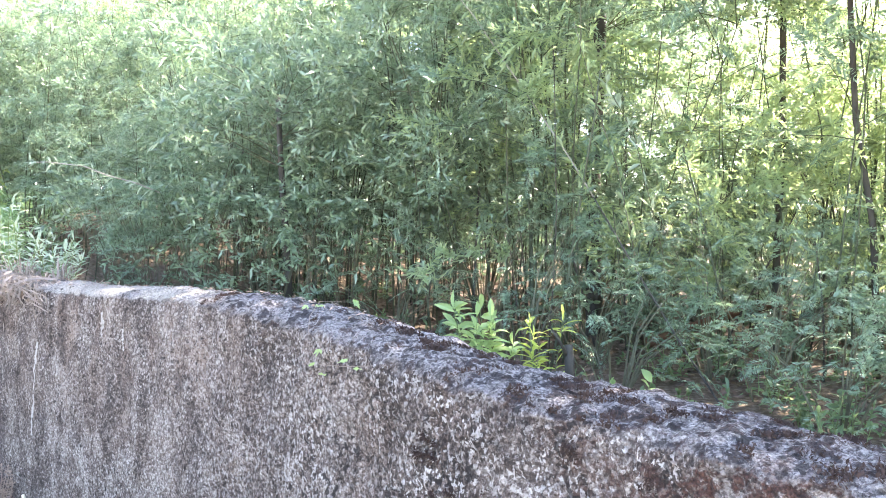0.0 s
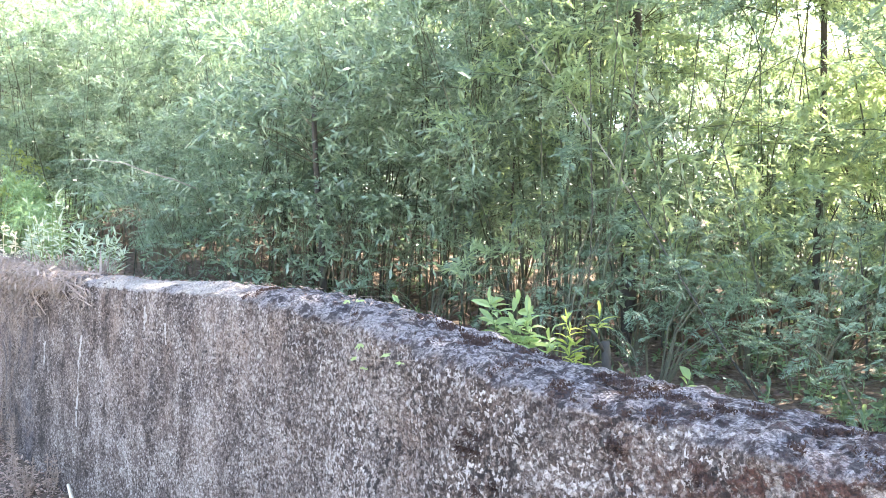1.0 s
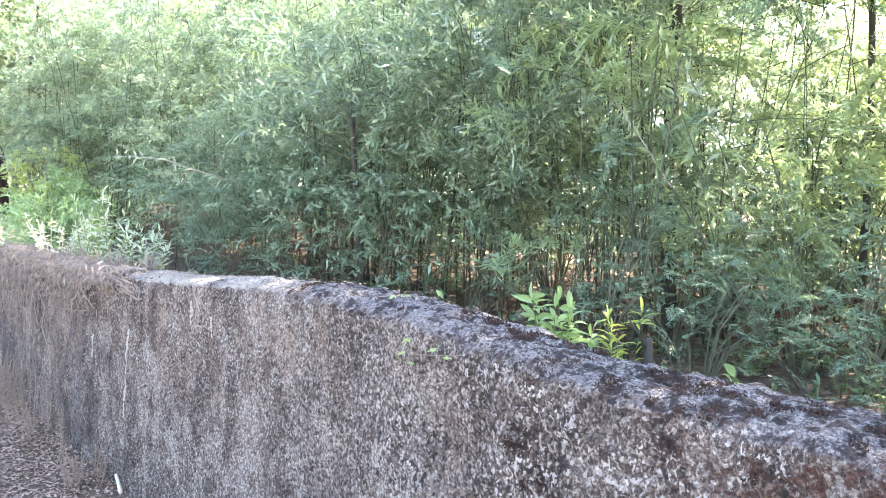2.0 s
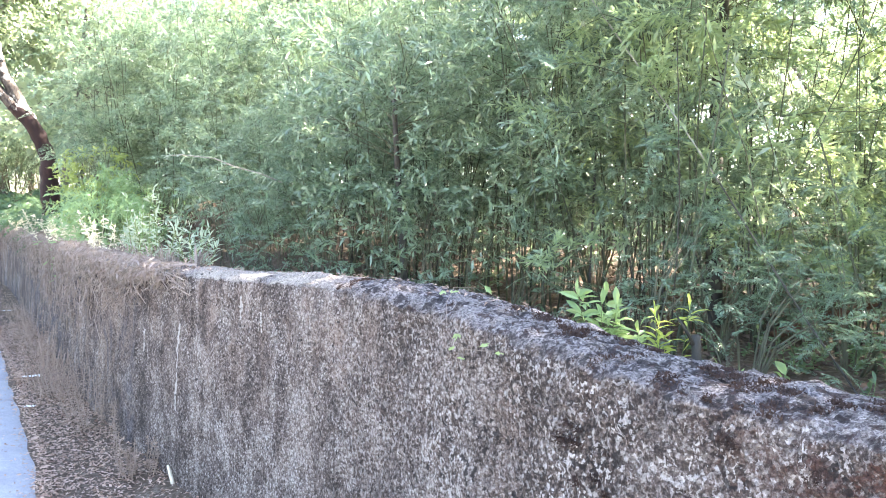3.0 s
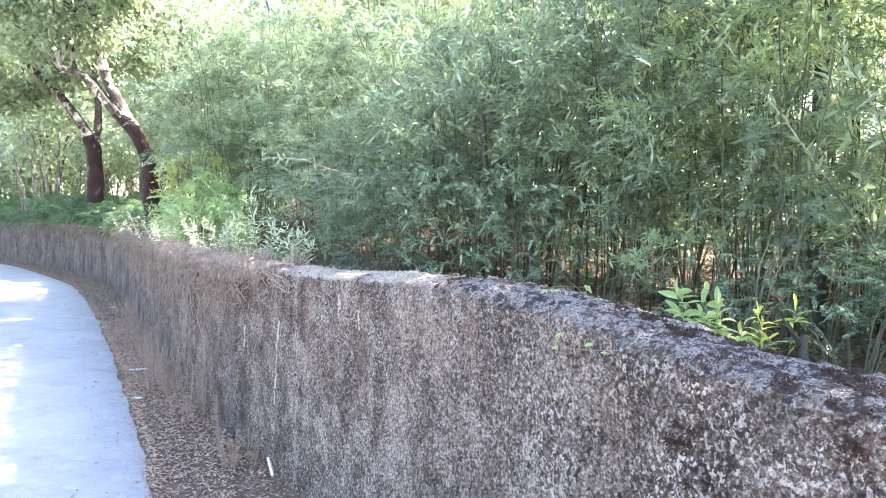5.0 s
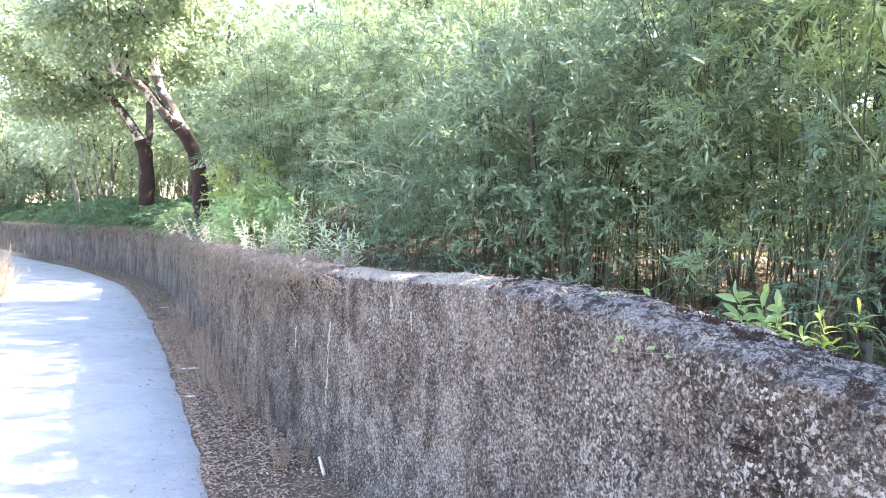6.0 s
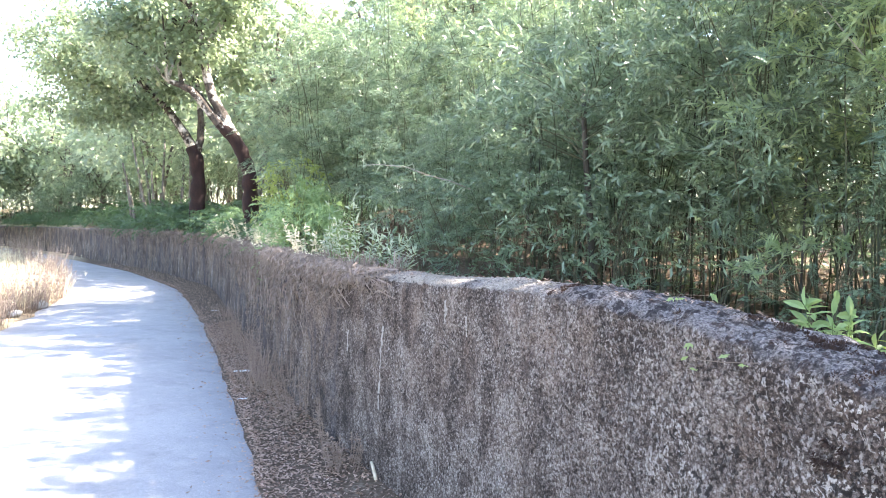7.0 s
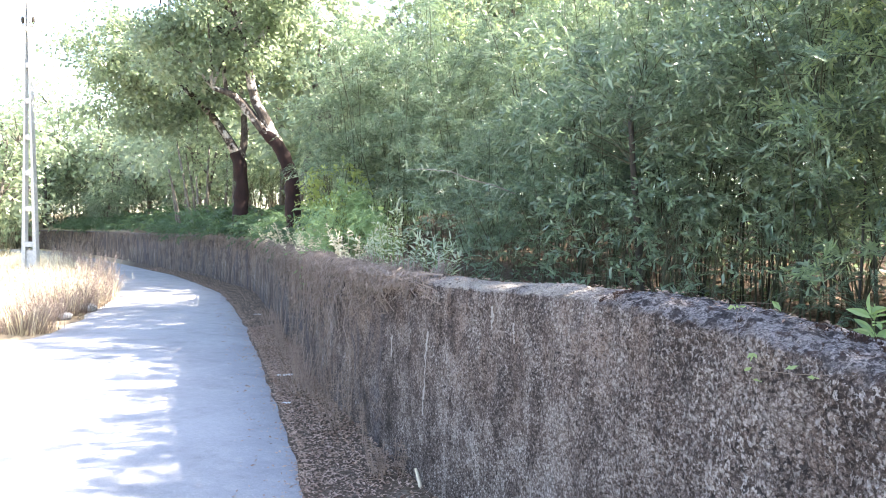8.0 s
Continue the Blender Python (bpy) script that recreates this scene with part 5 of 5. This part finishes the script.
# ---- litter and small things ----
def fallen_leaves():
    rng = np.random.default_rng(170)
    n = 19000
    u = np.concatenate([rng.uniform(2, 12, 14000), rng.uniform(12, 30, 5000)])
    r = np.array([road_edges(x)[0] for x in u])
    w = r * (rng.random(n) ** 0.8 * 1.1 - 0.02 + 0.25 * (rng.random(n) ** 8))
    fr = front(u) + w
    pos = u[:, None] * np.array(U) + fr[:, None] * np.array(V)
    h = 0.05 * np.clip((w + 0.55) / 0.5, 0, 1) ** 1.5
    pos[:, 2] = np.where(w < r, 0.022, h - 0.003) + rng.random(n) * 0.012
    way = rng.normal(size=(n, 3)) * [1, 1, 0.22]
    v, f = leaves(rng, pos, way, rng.uniform(0.014, 0.042, n), rng.uniform(0.006, 0.018, n), 0.15, 0.3)
    ob = new("fallen_leaf", mesh_of("fallen_leaf", v.tolist(), f.tolist(), M_LITTER))
    tagged(ob, "dead brown and pale leaves strewn along the wall's foot", "leaves", kind="stuff")
    n = 7000
    u, w = rng.uniform(-5, 14, n), rng.uniform(0.4, 6, n)
    pos = u[:, None] * np.array(U) + (front(u) + w)[:, None] * np.array(V)
    pos[:, 2] = bank(u, w) + 0.01 + rng.random(n) * 0.05
    v, f = leaves(rng, pos, rng.normal(size=(n, 3)) * [1, 1, 0.3], rng.uniform(0.05, 0.11, n), rng.uniform(0.015, 0.04, n), 0.15, 0.3)
    ob = new("fallen_leaf", mesh_of("fallen_leaf", v.tolist(), f.tolist(), M_HUMUS))
    tagged(ob, "dead leaves covering the bank under the thicket", "leaves", kind="stuff")


fallen_leaves()
q = make_plant("weed", "pale dead weed drooping over the wall top", 182, 0.5, 8, 18, 0.07, 0.022, M_STRAW, 0.2, "", 0.5, M_STRAW)
q.matrix_basis = at(10.5, 0.08, 1.24)


def stray_leaves():
    """Single dead leaves and grit blown onto the road's edge."""
    rng = np.random.default_rng(171)
    n = 1200
    u = rng.uniform(2.5, 20, n)
    w = np.array([road_edges(x)[0] for x in u]) - 0.45 * rng.random(n) ** 2.5
    pos = u[:, None] * np.array(U) + (front(u) + w)[:, None] * np.array(V)
    pos[:, 2] = 0.024 + 0.03 * rng.random(n) ** 3
    v, f = leaves(rng, pos, rng.normal(size=(n, 3)) * [1, 1, 0.15], rng.uniform(0.012, 0.045, n), rng.uniform(0.006, 0.018, n), 0.1, 0.3)
    ob = new("fallen_leaf", mesh_of("fallen_leaf", v.tolist(), f.tolist(), M_LITTER))
    tagged(ob, "single dead leaves blown onto the road edge", "leaves", kind="stuff")


stray_leaves()


def crest_point(u, w):
    """A point on the wall's rounded top, w behind its face."""
    a = math.acos(max(-1.0, min(1.0, 1 - 2 * w / 0.34)))
    return place(u, w, float(crest(u)) + float(drop(u)) * (math.sin(a) ** 0.7 - 1))


def moss_and_debris():
    rng = np.random.default_rng(190)
    b, d = [], []
    for i in range(130):
        u = rng.uniform(-0.3, 2.6) if i % 3 == 0 else rng.uniform(-0.3, 1.6)
        r = rng.uniform(0.010, 0.034)
        on_face = u < 1.3 and rng.random() < 0.35
        z = float(crest(u)) - 0.09 - rng.random() ** 1.5 * 0.3
        w0 = rng.uniform(0.0, 0.32)
        for _ in range(int(3500 * r)):
            du, dw = rng.normal(size=2) * r * 0.6
            if on_face:
                zz = z + dw * 0.7
                b.append(place(u + du, -0.05 * (1 - zz / 1.3) + 0.004, zz))
                d.append(np.array(-V) + rng.normal(size=3) * 0.6)
            else:
                b.append(crest_point(u + du, float(np.clip(w0 + dw, 0.01, 0.33))) - Vector((0, 0, 0.004)))
                d.append(np.array([0, 0, 1.0]) + rng.normal(size=3) * 0.6)
    n = len(b)
    v, f = flat_leaves(rng, np.array(b), np.array(d), rng.uniform(0.006, 0.016, n), rng.uniform(0.003, 0.007, n), 0.3)
    ob = new("moss", mesh_of("moss", v.tolist(), f.tolist(), M_MOSS))
    tagged(ob, "dark brown moss tufts on the wall top", "moss", kind="stuff")
    n = 260
    pos = np.array([crest_point(rng.uniform(1.6, 4.6) if i % 3 else rng.uniform(3.5, 13), rng.uniform(0.06, 0.3)) for i in range(n)])
    pos[:, 2] += 0.012
    v, f = leaves(rng, pos, rng.normal(size=(n, 3)) * [1, 1, 0.2], rng.uniform(0.012, 0.034, n), rng.uniform(0.003, 0.010, n), 0.3, 0.3)
    ob = new("fallen_leaf", mesh_of("fallen_leaf", v.tolist(), f.tolist(), M_LITTER))
    tagged(ob, "dry leaf scraps lying on the wall top", "leaves", kind="stuff")


moss_and_debris()


def torn_paper(name, label, centre, length, width, turn, seed):
    rng = np.random.default_rng(seed)
    n = 9
    verts, faces = [], []
    for i in range(n):
        t = i / (n - 1) - 0.5
        z = 0.012 + 0.012 * rng.random()
        wv = width * (0.6 + 0.5 * rng.random()) * (1 - 1.2 * t * t)
        for s in (-1, 1):
            verts.append((t * length, s * wv / 2 + 0.01 * rng.normal(), z))
        for s in (1, -1):
            verts.append((t * length, s * wv / 2, z - 0.003))
    for i in range(n - 1):
        a, b = i * 4, i * 4 + 4
        for k in range(4):
            faces.append((a + k, a + (k + 1) % 4, b + (k + 1) % 4, b + k))
    faces += [(3, 2, 1, 0), tuple(range((n - 1) * 4, n * 4))]
    ob = new(name, mesh_of(name, verts, faces, M_PAPER))
    ob.matrix_basis = pose(*centre, 0, 0, turn)
    tagged(ob, label, "litter", "scraps on the road edge")


torn_paper("paper_scrap", "torn white paper scrap lying on dead leaves", (-5.46, 5.80, 0.02), 0.17, 0.08, 32, 1)
torn_paper("paper_scrap", "torn white paper scrap lying on dead leaves", (-9.55, 9.70, 0.02), 0.16, 0.07, 30, 2)
torn_paper("paper_scrap", "torn white paper scrap lying on dead leaves", (-4.62, 4.86, 0.02), 0.09, 0.035, 25, 3)
v, f = tube([(-2.46, 3.62, 0.0), (-2.49, 3.64, 0.06), (-2.53, 3.66, 0.13)], [0.012, 0.012, 0.008], 6)
tagged(new("stick", mesh_of("stick", v, f, M_STICK, True)), "short bleached stick leaning at the wall's foot", "stick")
q = make_plant("weed", "pale dry weed at the foot of the wall", 181, 0.24, 18, 34, 0.026, 0.010, M_HAY, 0.13, "", 0.3, M_HAY)
q.matrix_basis = at(4.55, -0.16, 0.03)


def rock(label, centre, size, seed):
    """A rounded lump of stone."""
    bm = bmesh.new()
    bmesh.ops.create_icosphere(bm, subdivisions=3, radius=1.0)
    for q in bm.verts:
        d = 1 + 0.28 * noise.noise(q.co * 1.3 + Vector((seed, 0, 0))) + 0.1 * noise.noise(q.co * 4.0)
        q.co = Vector((q.co.x * size[0], q.co.y * size[1], q.co.z * size[2])) * d
    me = bpy.data.meshes.new("rock")
    bm.to_mesh(me)
    bm.free()
    me.materials.append(M_POLE)
    me.polygons.foreach_set("use_smooth", [True] * len(me.polygons))
    ob = new("rock", me)
    ob.location = centre
    tagged(ob, label, "rock", "stones on the verge")


r = place(15.4, -3.28, 0.05)
rock("pale grey stone at the road edge among dry weeds", (r.x, r.y, r.z), (0.2, 0.15, 0.09), 3)
r = place(14.2, -3.45, 0.04)
rock("small pale stone at the road edge", (r.x, r.y, r.z), (0.1, 0.12, 0.07), 8)


def pole():
    """A concrete power pole: two legs joined by rungs, with open panels between, tapering upwards."""
    ob = thing("power_pole", "pale concrete power pole with open panels", "pole", "", (-21.65, 12.95, -0.05))
    ob.rotation_euler = (0, 0, radians(32))
    hgt = 8.2

    def half(z):
        return 0.24 - 0.0255 * z

    def block(x0, x1, y, z0, z1, s0, s1):
        v = [(x0 * s0, -y, z0), (x1 * s0, -y, z0), (x1 * s0, y, z0), (x0 * s0, y, z0), (x0 * s1, -y, z1), (x1 * s1, -y, z1), (x1 * s1, y, z1), (x0 * s1, y, z1)]
        fc = [(3, 2, 1, 0), (4, 5, 6, 7), (0, 1, 5, 4), (1, 2, 6, 5), (2, 3, 7, 6), (3, 0, 4, 7)]
        bm = bmesh.new()
        vs = [bm.verts.new(p) for p in v]
        for q in fc:
            bm.faces.new([vs[i] for i in q])
        bmesh.ops.bevel(bm, geom=bm.edges[:], offset=0.008, segments=1, affect='EDGES')
        me = bpy.data.meshes.new("pole_part")
        bm.to_mesh(me)
        bm.free()
        me.materials.append(M_POLE)
        return me

    part("leg", block(-1, -0.5, 0.1, 0, hgt, half(0), half(hgt)), ob)
    part("leg", block(0.5, 1, 0.1, 0, hgt, half(0), half(hgt)), ob)
    z = 1.0
    while z < hgt - 0.2:
        part("rung", block(-0.49, 0.49, 0.095, z, z + 0.16, half(z), half(z + 0.16)), ob)
        z += 1.05
    arm = part("crossarm", block(-3.0, 3.0, 0.04, hgt - 0.73, hgt - 0.67, 0.06, 0.06), ob)
    for x in (-0.15, 0.15):
        v, f = tube([(x, 0, hgt - 0.66), (x, 0, hgt - 0.6), (x, 0, hgt - 0.5), (x, 0, hgt - 0.44)], [0.02, 0.045, 0.05, 0.02], 8)
        part("insulator", mesh_of("insulator", v, f, M_DARK, True), arm, "dark insulator")
    part("web", block(-0.49, 0.49, 0.03, 0.0, 0.9, half(0), half(0.9)), ob)


pole()

for stock in Stock.every:
    stock.clear_unused()
